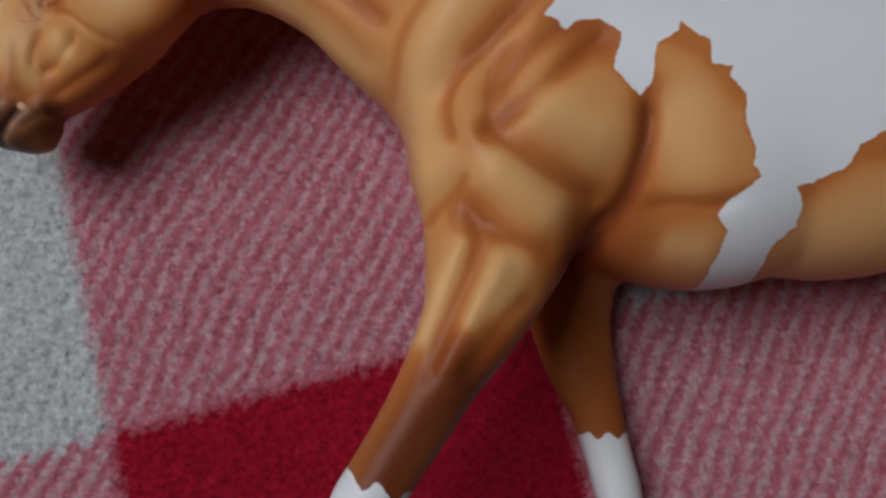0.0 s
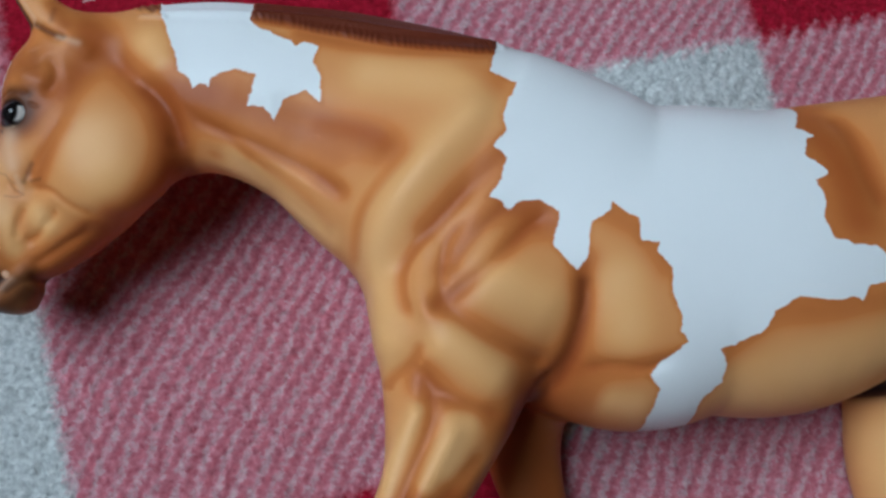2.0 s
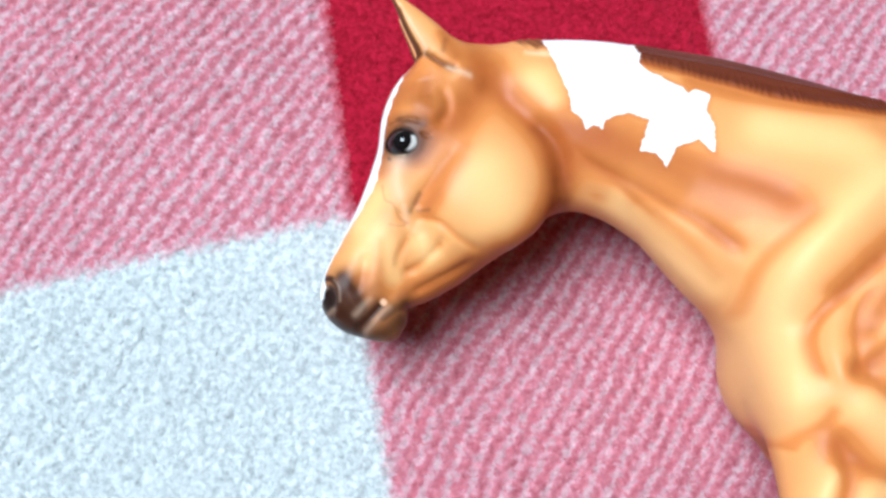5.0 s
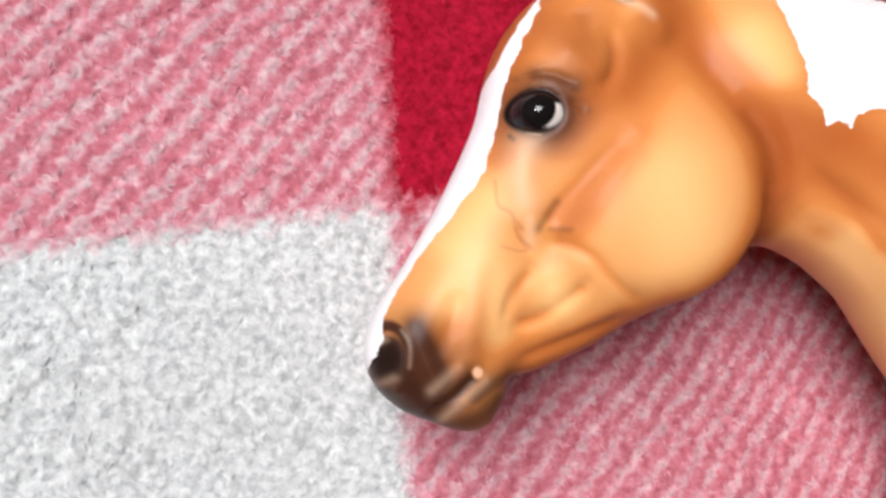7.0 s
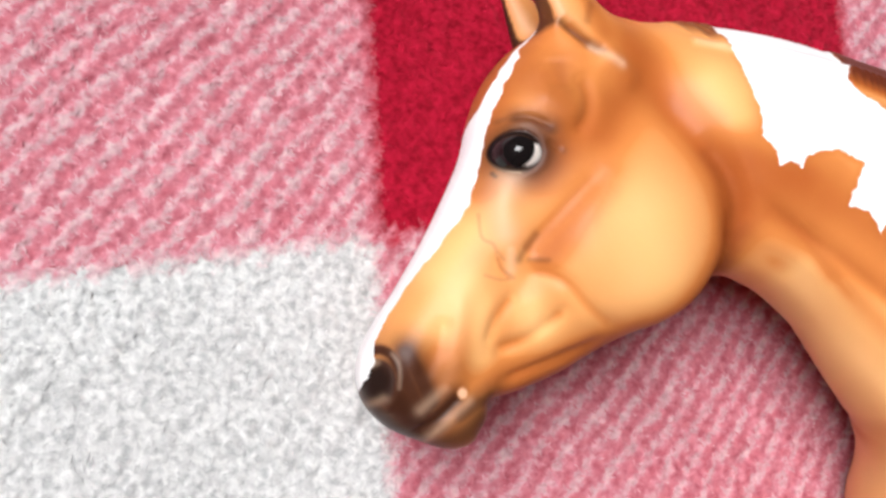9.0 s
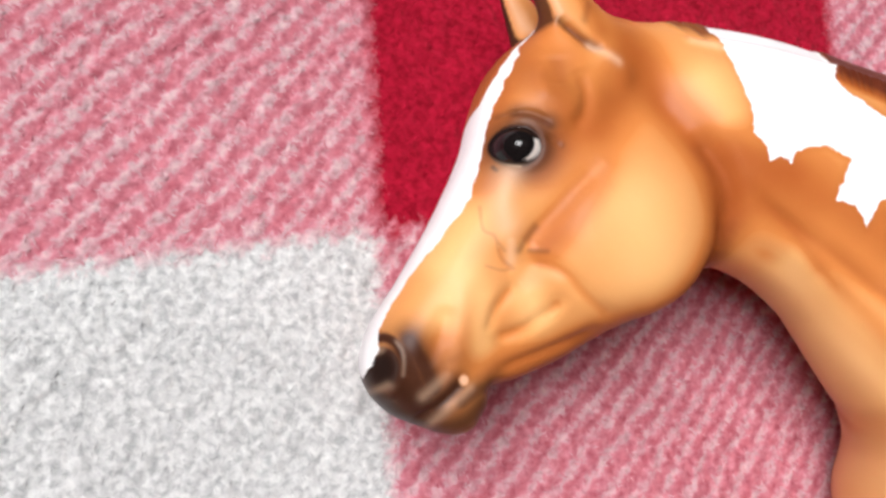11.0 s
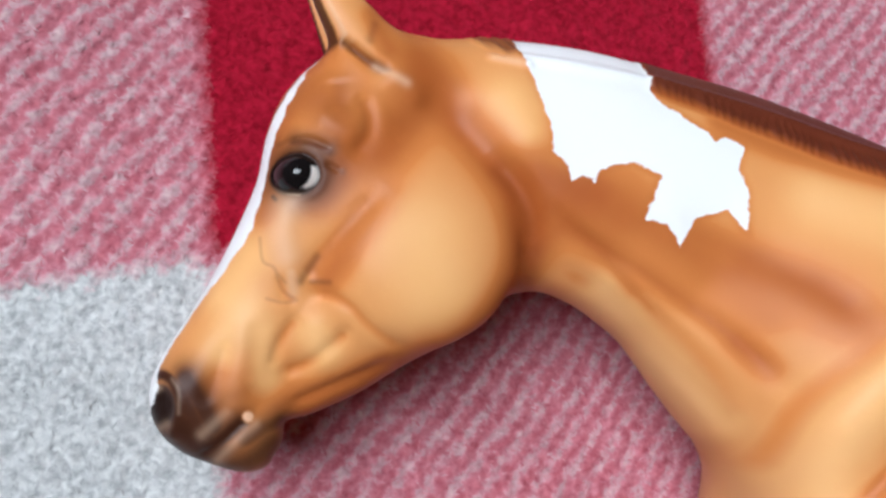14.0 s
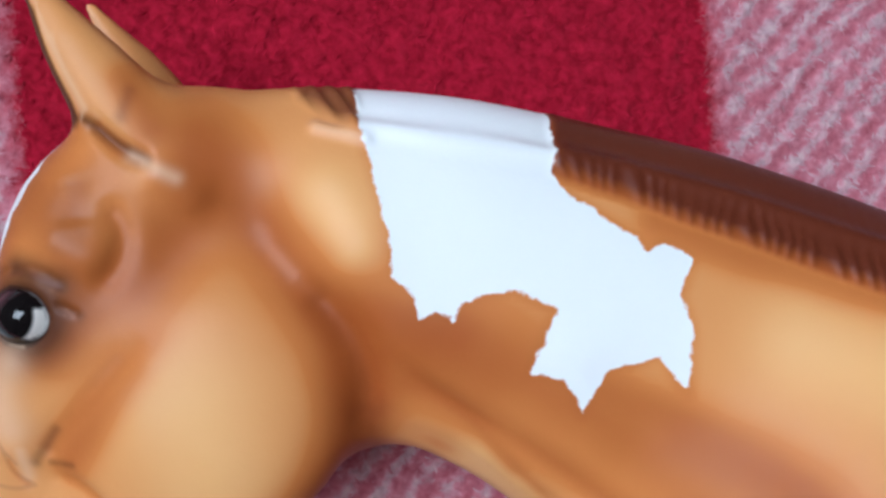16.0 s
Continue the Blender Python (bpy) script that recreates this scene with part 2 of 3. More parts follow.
def weave(ob, x, y, strand):
    """Lays the cell coordinates, the thread phase and the strands' own shade on a mesh."""
    u, v = cell_coordinates(x, y)
    for name, values in (("cell_u", u), ("cell_v", v), ("twill", twill_phase(x, y)), ("strand", strand)):
        ob.data.attributes.new(name, "FLOAT", "POINT").data.foreach_set("value", np.asarray(values, np.float32))


def blanket():
    xs, ys = graded(-0.26, 0.20, 0.0008, -0.72, 0.85), graded(-0.11, 0.175, 0.0008, -0.75, 0.75)
    x, y = np.meshgrid(xs, ys, indexing="ij")
    z = 0.00035 * lattice_noise(x, y, 0.0034, 1) + 0.0004 * lattice_noise(x + 0.3 * y, y, 0.0019, 2) + 0.0012 * lattice_noise(x, y, 0.05, 3)
    z += 0.00012 * np.sin(twill_phase(x, y)) - 0.0006
    z[[0, -1], :], z[:, [0, -1]] = Z0 + 0.001, Z0 + 0.001
    nx, ny = x.shape
    verts = np.stack([x, y, z], -1).reshape(-1, 3)
    i = np.arange(nx * ny).reshape(nx, ny)
    faces = np.stack([i[:-1, :-1], i[1:, :-1], i[1:, 1:], i[:-1, 1:]], -1).reshape(-1, 4)
    ob = mesh_object("fleece_blanket", verts.tolist(), faces.tolist(), FLEECE, smooth=True)
    weave(ob, x.ravel(), y.ravel(), np.full(x.size, 0.5))
    tagged(ob, "red, pink and pale grey checked fleece blanket spread flat", "blanket")
    # The brushed nap: short curled strands over the middle of the cloth.
    count = 75000
    rng = np.random.RandomState(8)
    cx, cy = rng.uniform(-0.25, 0.19, count), rng.uniform(-0.10, 0.165, count)
    turn, length, wide = rng.uniform(0, 2 * np.pi, count), rng.uniform(0.0011, 0.0026, count), rng.uniform(0.00013, 0.00028, count)
    curl, lift = rng.uniform(-1.6, 1.6, count), rng.uniform(0.00003, 0.00018, count)
    ground = 0.0012 * lattice_noise(cx, cy, 0.05, 3) - 0.0006 + 0.0004 * lattice_noise(cx + 0.3 * cy, cy, 0.0019, 2)
    ground += 0.00035 * lattice_noise(cx, cy, 0.0034, 1) + 0.00012 * np.sin(twill_phase(cx, cy))
    px, py, rows = cx.copy(), cy.copy(), []
    for k, (up, share) in enumerate(((-0.00004, 0.5), (0.75, 1.1), (1.0, 0.9), (0.45, 0.15))):
        a = turn + curl * k / 3
        side = wide * share
        z = ground + (up * lift if k else up)
        rows += [np.stack([px - np.sin(a) * side, py + np.cos(a) * side, z], -1), np.stack([px + np.sin(a) * side, py - np.cos(a) * side, z], -1)]
        px, py = px + np.cos(a) * length / 3, py + np.sin(a) * length / 3
    verts = np.stack(rows, 1).reshape(-1, 3)
    base = np.arange(count)[:, None] * 8
    faces = np.concatenate([base + np.array([[k, k + 1, k + 3, k + 2]]) for k in (0, 2, 4)])
    nap = mesh_object("nap", verts.tolist(), faces.tolist(), FLEECE, ob, smooth=True)
    nap.data.normals_split_custom_set_from_vertices([(0.0, 0.0, 1.0)] * len(verts))
    weave(nap, np.repeat(cx, 8), np.repeat(cy, 8), np.repeat(rng.rand(count), 8))
    tagged(nap, "brushed fleece nap of short curled strands", kind="stuff")
    return ob


blanket()

# ---- the toy horse ----
# Stations along each form, in millimetres: x, y, half width, half thickness, height of the middle.
STEP = 0.75


def resample(stations, per=6):
    """A smooth curve through the stations."""
    p = np.array(stations, float)
    q = np.vstack([2 * p[0] - p[1], p, 2 * p[-1] - p[-2]])
    out = []
    for k in range(1, len(q) - 2):
        for t in np.arange(per) / per:
            a, b, c, d = q[k - 1 : k + 3]
            out.append(0.5 * (2 * b + (c - a) * t + (2 * a - 5 * b + 4 * c - d) * t * t + (3 * b - a - 3 * c + d) * t**3))
    out = np.array(out + [p[-1]])
    out[:, 2:4] = np.maximum(out[:, 2:4], 0.5)
    return out


class Field:
    """A solid as a field on a grid, positive inside, in millimetres."""

    def __init__(self, lo, hi, step):
        self.lo, self.step = np.array(lo, float), step
        self.axes = [np.arange(a, b, step, dtype=np.float32) for a, b in zip(lo, hi)]
        self.values = np.full([len(a) for a in self.axes], -20.0, np.float32)

    def form(self, stations, power=2.2, blend=4.0):
        c = resample(stations)
        pad = blend + 3
        lo = [(c[:, 0] - c[:, 2]).min() - pad, (c[:, 1] - c[:, 2]).min() - pad, (c[:, 4] - c[:, 3]).min() - pad]
        hi = [(c[:, 0] + c[:, 2]).max() + pad, (c[:, 1] + c[:, 2]).max() + pad, (c[:, 4] + c[:, 3]).max() + pad]
        cut = tuple(slice(max(0, int((a - l) / self.step)), int((b - l) / self.step) + 2) for a, b, l in zip(lo, hi, self.lo))
        sx, sy, sz = (axis[s] for axis, s in zip(self.axes, cut))
        mine = np.full((len(sx), len(sy), len(sz)), -20.0, np.float32)
        for a, b in zip(c[:-1], c[1:]):
            reach = max(a[2], b[2]) + pad
            i = (sx > min(a[0], b[0]) - reach) & (sx < max(a[0], b[0]) + reach)
            j = (sy > min(a[1], b[1]) - reach) & (sy < max(a[1], b[1]) + reach)
            if not i.any() or not j.any():
                continue
            i0, i1, j0, j1 = i.argmax(), len(i) - i[::-1].argmax(), j.argmax(), len(j) - j[::-1].argmax()
            x, y = sx[i0:i1, None], sy[None, j0:j1]
            d = b[:2] - a[:2]
            t = np.clip(((x - a[0]) * d[0] + (y - a[1]) * d[1]) / max(d @ d, 1e-9), 0, 1)
            r, h, z = (a[n] + (b[n] - a[n]) * t for n in (2, 3, 4))
            rho = np.hypot(x - a[0] - d[0] * t, y - a[1] - d[1] * t) / r
            v = np.abs(sz[None, None, :] - z[:, :, None]) / h[:, :, None]
            f = (1 - (rho[:, :, None] ** power + v**power) ** (1 / power)) * np.minimum(r, h)[:, :, None]
            np.maximum(mine[i0:i1, j0:j1], f, out=mine[i0:i1, j0:j1])
        old = self.values[cut]
        k = np.maximum(blend - np.abs(old - mine), 0) / blend
        self.values[cut] = np.maximum(old, mine) + k * k * blend / 4
        return self

    def surface(self):
        """Vertices and quads of the zero surface (surface nets)."""
        f = self.values
        inside = f > 0
        n = [s - 1 for s in f.shape]
        corner = lambda a, i, j, k: a[i : i + n[0], j : j + n[1], k : k + n[2]]
        count = sum(corner(inside, i, j, k).astype(np.int8) for i in (0, 1) for j in (0, 1) for k in (0, 1))
        cells = np.argwhere((count > 0) & (count < 8))
        index = np.full(n, -1, np.int64)
        index[tuple(cells.T)] = np.arange(len(cells))
        total, hits = np.zeros((len(cells), 3)), np.zeros(len(cells))
        corners = [(i, j, k) for i in (0, 1) for j in (0, 1) for k in (0, 1)]
        for a in corners:
            for axis in range(3):
                if a[axis]:
                    continue
                b = tuple(c + (n == axis) for n, c in enumerate(a))
                fa, fb = f[tuple((cells + a).T)], f[tuple((cells + b).T)]
                cross = (fa > 0) != (fb > 0)
                t = np.where(cross, fa / np.where(cross, fa - fb, 1), 0)
                place = np.array(a, float) + t[:, None] * (np.arange(3) == axis)
                total += place * cross[:, None]
                hits += cross
        verts = (cells + total / hits[:, None]) * self.step + self.lo
        quads = []
        for axis in range(3):
            u, v = [(1, 2), (2, 0), (0, 1)][axis]
            ahead = [slice(None)] * 3
            ahead[axis] = slice(1, None)
            here = [slice(None)] * 3
            here[axis] = slice(None, -1)
            a, b = inside[tuple(here)], inside[tuple(ahead)]
            for flip, edges in ((False, np.argwhere(a & ~b)), (True, np.argwhere(~a & b))):
                edges = edges[(edges[:, u] > 0) & (edges[:, v] > 0)]
                eu, ev = (np.arange(3) == u).astype(int), (np.arange(3) == v).astype(int)
                ring = [edges - eu - ev, edges - ev, edges, edges - eu]
                quad = np.stack([index[tuple(r.T)] for r in ring], 1)
                quads.append(quad[:, ::-1] if flip else quad)
        return verts, np.concatenate(quads)


def vertex_normals(verts, quads):
    a, b, c, d = (verts[quads[:, k]] for k in range(4))
    face = np.cross(c - a, d - b)
    out = np.zeros_like(verts)
    for k in range(4):
        for axis in range(3):
            out[:, axis] += np.bincount(quads[:, k], face[:, axis], len(verts))
    return out / (np.linalg.norm(out, axis=1, keepdims=True) + 1e-12)


def relax(verts, quads, rounds, share=0.5):
    for _ in range(rounds):
        total, count = np.zeros_like(verts), np.zeros(len(verts))
        for k in range(4):
            a, b = quads[:, k], quads[:, (k + 1) % 4]
            for p, q in ((a, b), (b, a)):
                count += np.bincount(p, minlength=len(verts))
                for axis in range(3):
                    total[:, axis] += np.bincount(p, verts[q, axis], len(verts))
        verts = verts + share * (total / count[:, None] - verts)
    return verts


def refine(verts, quads, chosen):
    """Parts the chosen quads into four each; gives the seam's new points and the ends of the edges that they halve."""
    part = quads[chosen]
    edges = np.sort(np.stack([part, np.roll(part, -1, 1)], -1).reshape(-1, 2), 1)
    single, where, count = np.unique(edges, axis=0, return_inverse=True, return_counts=True)
    half = (len(verts) + where.reshape(-1)).reshape(-1, 4)
    middle = len(verts) + len(single) + np.arange(len(part))
    grown = np.concatenate([verts, verts[single].mean(1), verts[part].mean(1)])
    four = [np.stack([part[:, k], half[:, k], middle, half[:, k - 1]], 1) for k in range(4)]
    seam = count == 1
    return grown, np.concatenate([quads[~chosen]] + four), len(verts) + np.flatnonzero(seam), single[seam]


def line_distance(p, line):
    """Distance in plan from points to a smooth line, and how far along it (0 to 1)."""
    c = resample([(*q, 1, 1, 0) for q in line], 5)[:, :2] if len(line) > 2 else np.array(line, float)
    best, along = np.full(len(p), 1e9), np.zeros(len(p))
    for k, (a, b) in enumerate(zip(c[:-1], c[1:])):
        d = b - a
        t = np.clip((p - a) @ d / (d @ d), 0, 1)
        r = np.hypot(*(p - a - t[:, None] * d).T)
        near = r < best
        best[near], along[near] = r[near], (k + t[near]) / (len(c) - 1)
    return best, along


def outline_distance(p, outline):
    """Signed distance in plan to a closed outline, positive inside."""
    c = np.array(outline, float)
    best, inside = np.full(len(p), 1e9), np.zeros(len(p), bool)
    for a, b in zip(c, np.roll(c, -1, 0)):
        d = b - a
        t = np.clip((p - a) @ d / (d @ d), 0, 1)
        best = np.minimum(best, np.hypot(*(p - a - t[:, None] * d).T))
        with np.errstate(divide="ignore", invalid="ignore"):
            cross = ((a[1] > p[:, 1]) != (b[1] > p[:, 1])) & (p[:, 0] < d[0] * (p[:, 1] - a[1]) / d[1] + a[0])
        inside ^= cross
    return np.where(inside, best, -best)


def horse_forms():
    f = Field((-142, -146, -3), (262, 132, 92), STEP)
    # Trunk: shoulder, barrel, loin, rump.
    f.form([(22, 47.6, 39.2, 34, 38), (40, 53, 40.7, 36, 38), (62, 33.7, 48.5, 38, 38.5), (84, 35.3, 46.3, 38.5, 38.5), (107, 33.8, 46.4, 38.5, 38.5), (130, 39.4, 43.5, 37, 38),
            (150, 42.1, 43.2, 37, 38), (172, 45.3, 42.2, 37, 38), (190, 42, 36, 34, 38), (204, 36, 27, 28, 38)], 2.3)
    f.form([(13.5, 20, 24.6, 37.4, 36.3), (24, 30, 30, 36, 38.5)], 2.1, 6)
    f.form([(9.7, 14, 13.8, 21, 25.9), (17, 1, 12.9, 17, 24)], 2.1, 4)
    # Neck.
    f.form([(-86, 98.3, 14.4, 14, 35.6), (-74, 96.5, 17.8, 14.5, 36.5), (-56, 90.4, 24.6, 17, 38.4), (-37.5, 85.7, 26.6, 18, 39), (-17, 80.1, 31.1, 19.6, 38.6), (1, 69.5, 38.1, 23, 39), (22, 59.7, 41, 32, 39.9)], 2.4, 6)
    f.form([(-68, 72.6, 10.5, 9, 37.4), (-57, 73, 8, 10, 38.3), (-46.5, 70.8, 8.9, 11, 40), (-37.5, 64, 7.6, 12, 39.6), (-27, 55.5, 7.4, 13, 39), (-17, 45.5, 7, 14, 38.5)], 2.1, 4)
    # Head: brow to muzzle, round jaw, lower jaw and chin.
    f.form([(-96.2, 99.5, 12.2, 13, 36.6), (-103.5, 89.2, 14, 14.5, 37.7), (-105.3, 75.1, 13.9, 15, 35.4), (-110.3, 59.4, 13.3, 13.3, 33), (-116.3, 46.9, 12.2, 12, 32.1), (-123, 36.1, 10.2, 11.5, 31.4), (-121.7, 32.2, 8.8, 10.5, 30.6)], 2.4, 5)
    f.form([(-88.1, 79.8, 14, 12, 38.9), (-85.5, 69.5, 19.3, 12, 42.7), (-91.5, 61.1, 14.5, 12.5, 39.7)], 2.6, 4)
    f.form([(-91.9, 58.7, 13.4, 14, 33), (-97.8, 49.7, 11.1, 11.5, 34.1), (-104.1, 40.3, 6.5, 8.2, 32.8), (-109.6, 33.1, 2.5, 7, 32.4), (-113.7, 28.6, 6.9, 7.6, 32.2)], 2.2, 5)
    # Near fore leg and far fore leg, both to the hoof.
    f.form([(15, 12, 24, 20, 52), (12, -2, 19.5, 15, 56), (8.5, -14, 15.5, 12.5, 60), (4, -26, 12, 10.5, 63.5), (-3, -38, 9.5, 9.5, 65), (-9.5, -49.5, 8.5, 8.5, 65),
            (-17, -61.5, 8, 8, 64.5), (-21.5, -70, 8.3, 8, 64), (-28, -85, 5.5, 5.8, 63), (-36, -103, 6.5, 6.5, 62), (-42, -114, 5.2, 5.5, 61), (-47, -124, 8, 8.5, 60), (-50, -130, 8.5, 9, 60)], 2.1, 6)
    f.form([(36, -2, 16, 12, 19), (37, -20, 12.5, 9.5, 13), (40, -34, 10.5, 8.5, 11), (44.8, -48, 8, 8, 10), (48, -60, 7, 7.5, 9.5), (51.5, -74, 6.8, 7.5, 9.5),
            (54, -90, 5, 5.5, 9), (57, -107, 6, 6.3, 9), (59, -117, 5, 5.2, 9), (61, -127, 8, 8, 9.5), (62, -133, 8.5, 8.5, 9.5)], 2.1, 6)
    # Hind legs: the far one under the body, the near one set back.
    f.form([(175, 20, 32, 20, 24), (163, -10, 20.5, 16, 20), (160, -30, 17, 13, 17), (161, -52, 11, 9.5, 13), (164, -72, 8.5, 8.5, 11), (167, -90, 6, 6.5, 9.5),
            (163, -108, 6.5, 6.8, 9), (158, -118, 5.2, 5.5, 9), (154, -128, 8, 8.5, 9.5), (152, -134, 8.5, 9, 9.5)], 2.1, 6)
    f.form([(180, 24, 32, 20, 54), (186, -4, 22, 16, 58), (196, -26, 15, 12, 60), (208, -46, 10.5, 9, 60), (218, -62, 9, 8.5, 60), (220, -80, 6, 6.2, 60),
            (220, -100, 6.5, 6.8, 60), (218, -111, 5.2, 5.5, 60), (214, -121, 8, 8.5, 60), (212, -127, 8.5, 9, 60)], 2.1, 6)
    # Tail.
    f.form([(206, 62, 7, 7, 38), (222, 58, 9, 9, 38), (236, 36, 11, 11, 38), (242, 4, 11, 11, 36), (238, -34, 9, 9, 34), (232, -62, 4, 5, 32)], 2.1, 5)
    # Ears, near and far.
    f.form([(-97.5, 100.5, 7, 5.5, 45), (-103, 106.5, 6.0, 4.6, 47), (-109.6, 113.6, 4.1, 3.2, 48), (-114.2, 119, 2.2, 2.2, 48), (-118, 123.4, 0.9, 1.0, 48)], 2.1, 4)
    f.form([(-97, 101, 6.5, 5.5, 27), (-101.2, 107.3, 6.0, 4.6, 26), (-106.2, 114.3, 4.2, 3.2, 26), (-111, 119.8, 2.2, 2.0, 27), (-114.5, 123.8, 0.9, 1.0, 28)], 2.1, 4)
    # The short mane, a ridge on the crest.
    f.form([(-84, 109.4, 2.5, 4, 37), (-72, 110, 3.5, 5.5, 39), (-45, 110.3, 3.6, 6.5, 39.5), (-23, 108.3, 3.6, 7, 39.5), (-5, 104.3, 3.6, 7, 39), (13, 101.2, 3.6, 7, 38), (31, 98.9, 3.2, 6, 38)], 2.2, 3)
    return f


# Furrows and ridges of the muscles: line in plan, depth (ridges negative) and half width, in millimetres.
FURROWS = [
    ([(44.5, 29), (45.5, 20.5), (43.8, 13), (40.5, 2.5), (34, -6.5), (27, -13)], 3.4, 2.3),
    ([(6.5, 18.5), (11, 16.2), (19.9, 9.4), (31.7, 4.9), (38, 3)], 1.4, 1.9),
    ([(6.5, 18), (12, 22), (20.1, 27.8), (30.3, 38.2), (38, 43)], 1.6, 2.1),
    ([(10.5, 27), (13, 32), (21, 41), (30, 47)], 0.7, 1.7),
    ([(4.5, 15.5), (6.8, 19.5), (7.7, 27.3), (9.6, 36), (17, 44)], 1.2, 1.6),
    ([(3, 13), (-1.7, 19.5), (-1.6, 29), (4, 37.5), (12.2, 46), (24, 57)], 1.7, 2.2),
    ([(6, 65), (-4.6, 55.7), (-12.1, 46.7), (-14.2, 37.5), (-14, 28)], 1.2, 3.0),
    ([(-64, 75.5), (-53.4, 71.8), (-44.4, 68), (-30, 60.5), (-22, 55), (-16, 50)], 0.6, 1.5),
    ([(-64.5, 79), (-58, 74.5), (-52, 70.5), (-45, 64.4), (-31, 54)], 0.4, 1.2),
    ([(-65, 69), (-50.8, 63.7), (-38.3, 55.4), (-25, 44.5), (-17, 36)], 0.4, 1.5),
    ([(-50, 83), (-33.4, 77), (-12.3, 69.8), (-3.1, 61.7)], 0.6, 3.6),
    ([(44, 1), (51.9, 2.4), (62.2, 1.6), (70.6, 4)], 1.2, 1.6),
    ([(2, 4), (6.2, -2.6), (15.7, -7.7), (26, -10)], 1.5, 2.0),
    ([(3.7, 12), (0.7, 5), (-5.2, 0.5), (-7.5, -4.4)], 1.2, 2.2),
    ([(2.6, 1), (4.6, -6), (3.6, -14), (-1.1, -24.9), (-5.6, -35.2), (-8.8, -41.5)], 1.4, 2.0),
    ([(20.5, -16.7), (11.9, -25), (5.2, -34), (0, -42)], 1.0, 2.0),
    ([(-88.9, 100.9), (-80.6, 90), (-72, 82.2), (-67, 74.6), (-65.5, 66.3)], 0.7, 3.6),
    ([(-107.6, 58.2), (-106.6, 61.5), (-102.8, 67), (-99.3, 72.2), (-95.2, 77.4)], 0.7, 2.1),
    ([(-77, 87.5), (-70, 81), (-65.8, 73), (-64.8, 65)], 1.1, 2.4),
    ([(-108, 55.8), (-103.5, 56.2), (-99.5, 54.6), (-95.5, 51.4), (-91, 49), (-86, 47.5)], 0.65, 1.3),
    ([(-107.5, 52.5), (-109.8, 48.5), (-111, 45), (-110.8, 41.5)], 0.65, 1.3),
    ([(-98.3, 51.2), (-101.3, 47), (-106, 43), (-110.5, 41)], 0.8, 1.5),
    ([(-88, 46), (-98.4, 40.3), (-108.3, 34.8)], 0.8, 1.4),
    ([(-122.8, 23.6), (-118.2, 27.6), (-114.8, 32)], 0.6, 0.8),
    ([(-120.1, 46.3), (-121, 40), (-122.8, 33)], 0.6, 1.9),
    ([(-113, 59.1), (-111, 55.7), (-108.6, 54.2)], 0.4, 0.8),
    ([(-103.1, 94.6), (-100.2, 90.7), (-100.1, 86.3), (-103.1, 81.2)], 0.9, 1.9),
    ([(-107, 97), (-105.4, 90)], 0.5, 2.6),
    ([(-115.8, 83), (-113.5, 83.9), (-110.4, 84.1), (-106.1, 82.7)], 0.5, 0.6), ([(-107.2, 80), (-104, 78.8)], 0.4, 0.5),
    ([(-107.1, 104.5), (-101.7, 101), (-97.2, 99.4)], 1.4, 1.1),
    ([(121, 76), (124.6, 66), (126.4, 52.6), (131, 38)], 1.6, 4.0),
]
RIDGES = [
    ([(17.2, 70), (1.8, 54.6), (-7.1, 41.2), (-9.1, 26.1), (-7, 10)], 2.8, 6.8),
    ([(3.5, 34), (2, 26), (3.4, 17.5)], 1.2, 3.2), ([(-46, 67), (-36, 60.5), (-27, 54), (-18, 46)], 0.4, 2.4),
    ([(22, 24), (33, 19)], 2.4, 9.0),
    ([(9, 8), (21, 1)], 2.2, 7.0),
    ([(1, -9), (-4.3, -19.7), (-8.1, -30)], 1.4, 2.2),
    ([(10, -14), (2.7, -26.3), (-2.5, -36.4)], 1.2, 2.4),
    ([(-74.1, 99), (-70.3, 92)], 1.3, 6.0),
    ([(-113.4, 70), (-112.6, 65.6), (-110.4, 60)], 0.8, 2.4),
    ([(-105, 50), (-103, 46)], 1.1, 3.2),
    ([(-122, 28), (-118.2, 32.8)], 0.45, 1.2), ([(-119, 23.6), (-116, 27.4), (-112.6, 31.4)], 0.45, 1.1), ([(-77, 107.2), (-70, 106.2)], 0.8, 0.9),
    ([(-117.6, 48.6), (-117.2, 38.4)], 0.6, 2.0),
    ([(-108, 88), (-103, 86)], 0.7, 2.6),
    ([(-96, 98), (-92, 96)], 0.8, 2.4),
    ([(-72, 108), (-45, 107.3), (-23, 105), (-5, 101.6), (13, 97.8), (28, 95)], 0.9, 1.3),
]
NECK_PATCH = [
    (-74, 122), (-71.5, 109), (-69.7, 104.5), (-67.7, 99.3), (-65.5, 93.6), (-64.6, 88.6), (-61.4, 86.5), (-60.4, 83.2), (-58.6, 85), (-55.9, 83.5), (-55.2, 86.3),
    (-48.7, 88.9), (-42.4, 86.7), (-43.7, 83.5), (-44.9, 78), (-40.6, 77.8), (-37.4, 73), (-35.3, 79.2), (-31.7, 81.1), (-28.2, 82.2), (-24, 77.6),
    (-24.4, 86.2), (-26.3, 90.5), (-25, 95.9), (-29.2, 97.2), (-31.4, 96.2), (-35.3, 98.8), (-42.5, 102), (-45, 104.9), (-44.6, 108), (-45, 122),
]
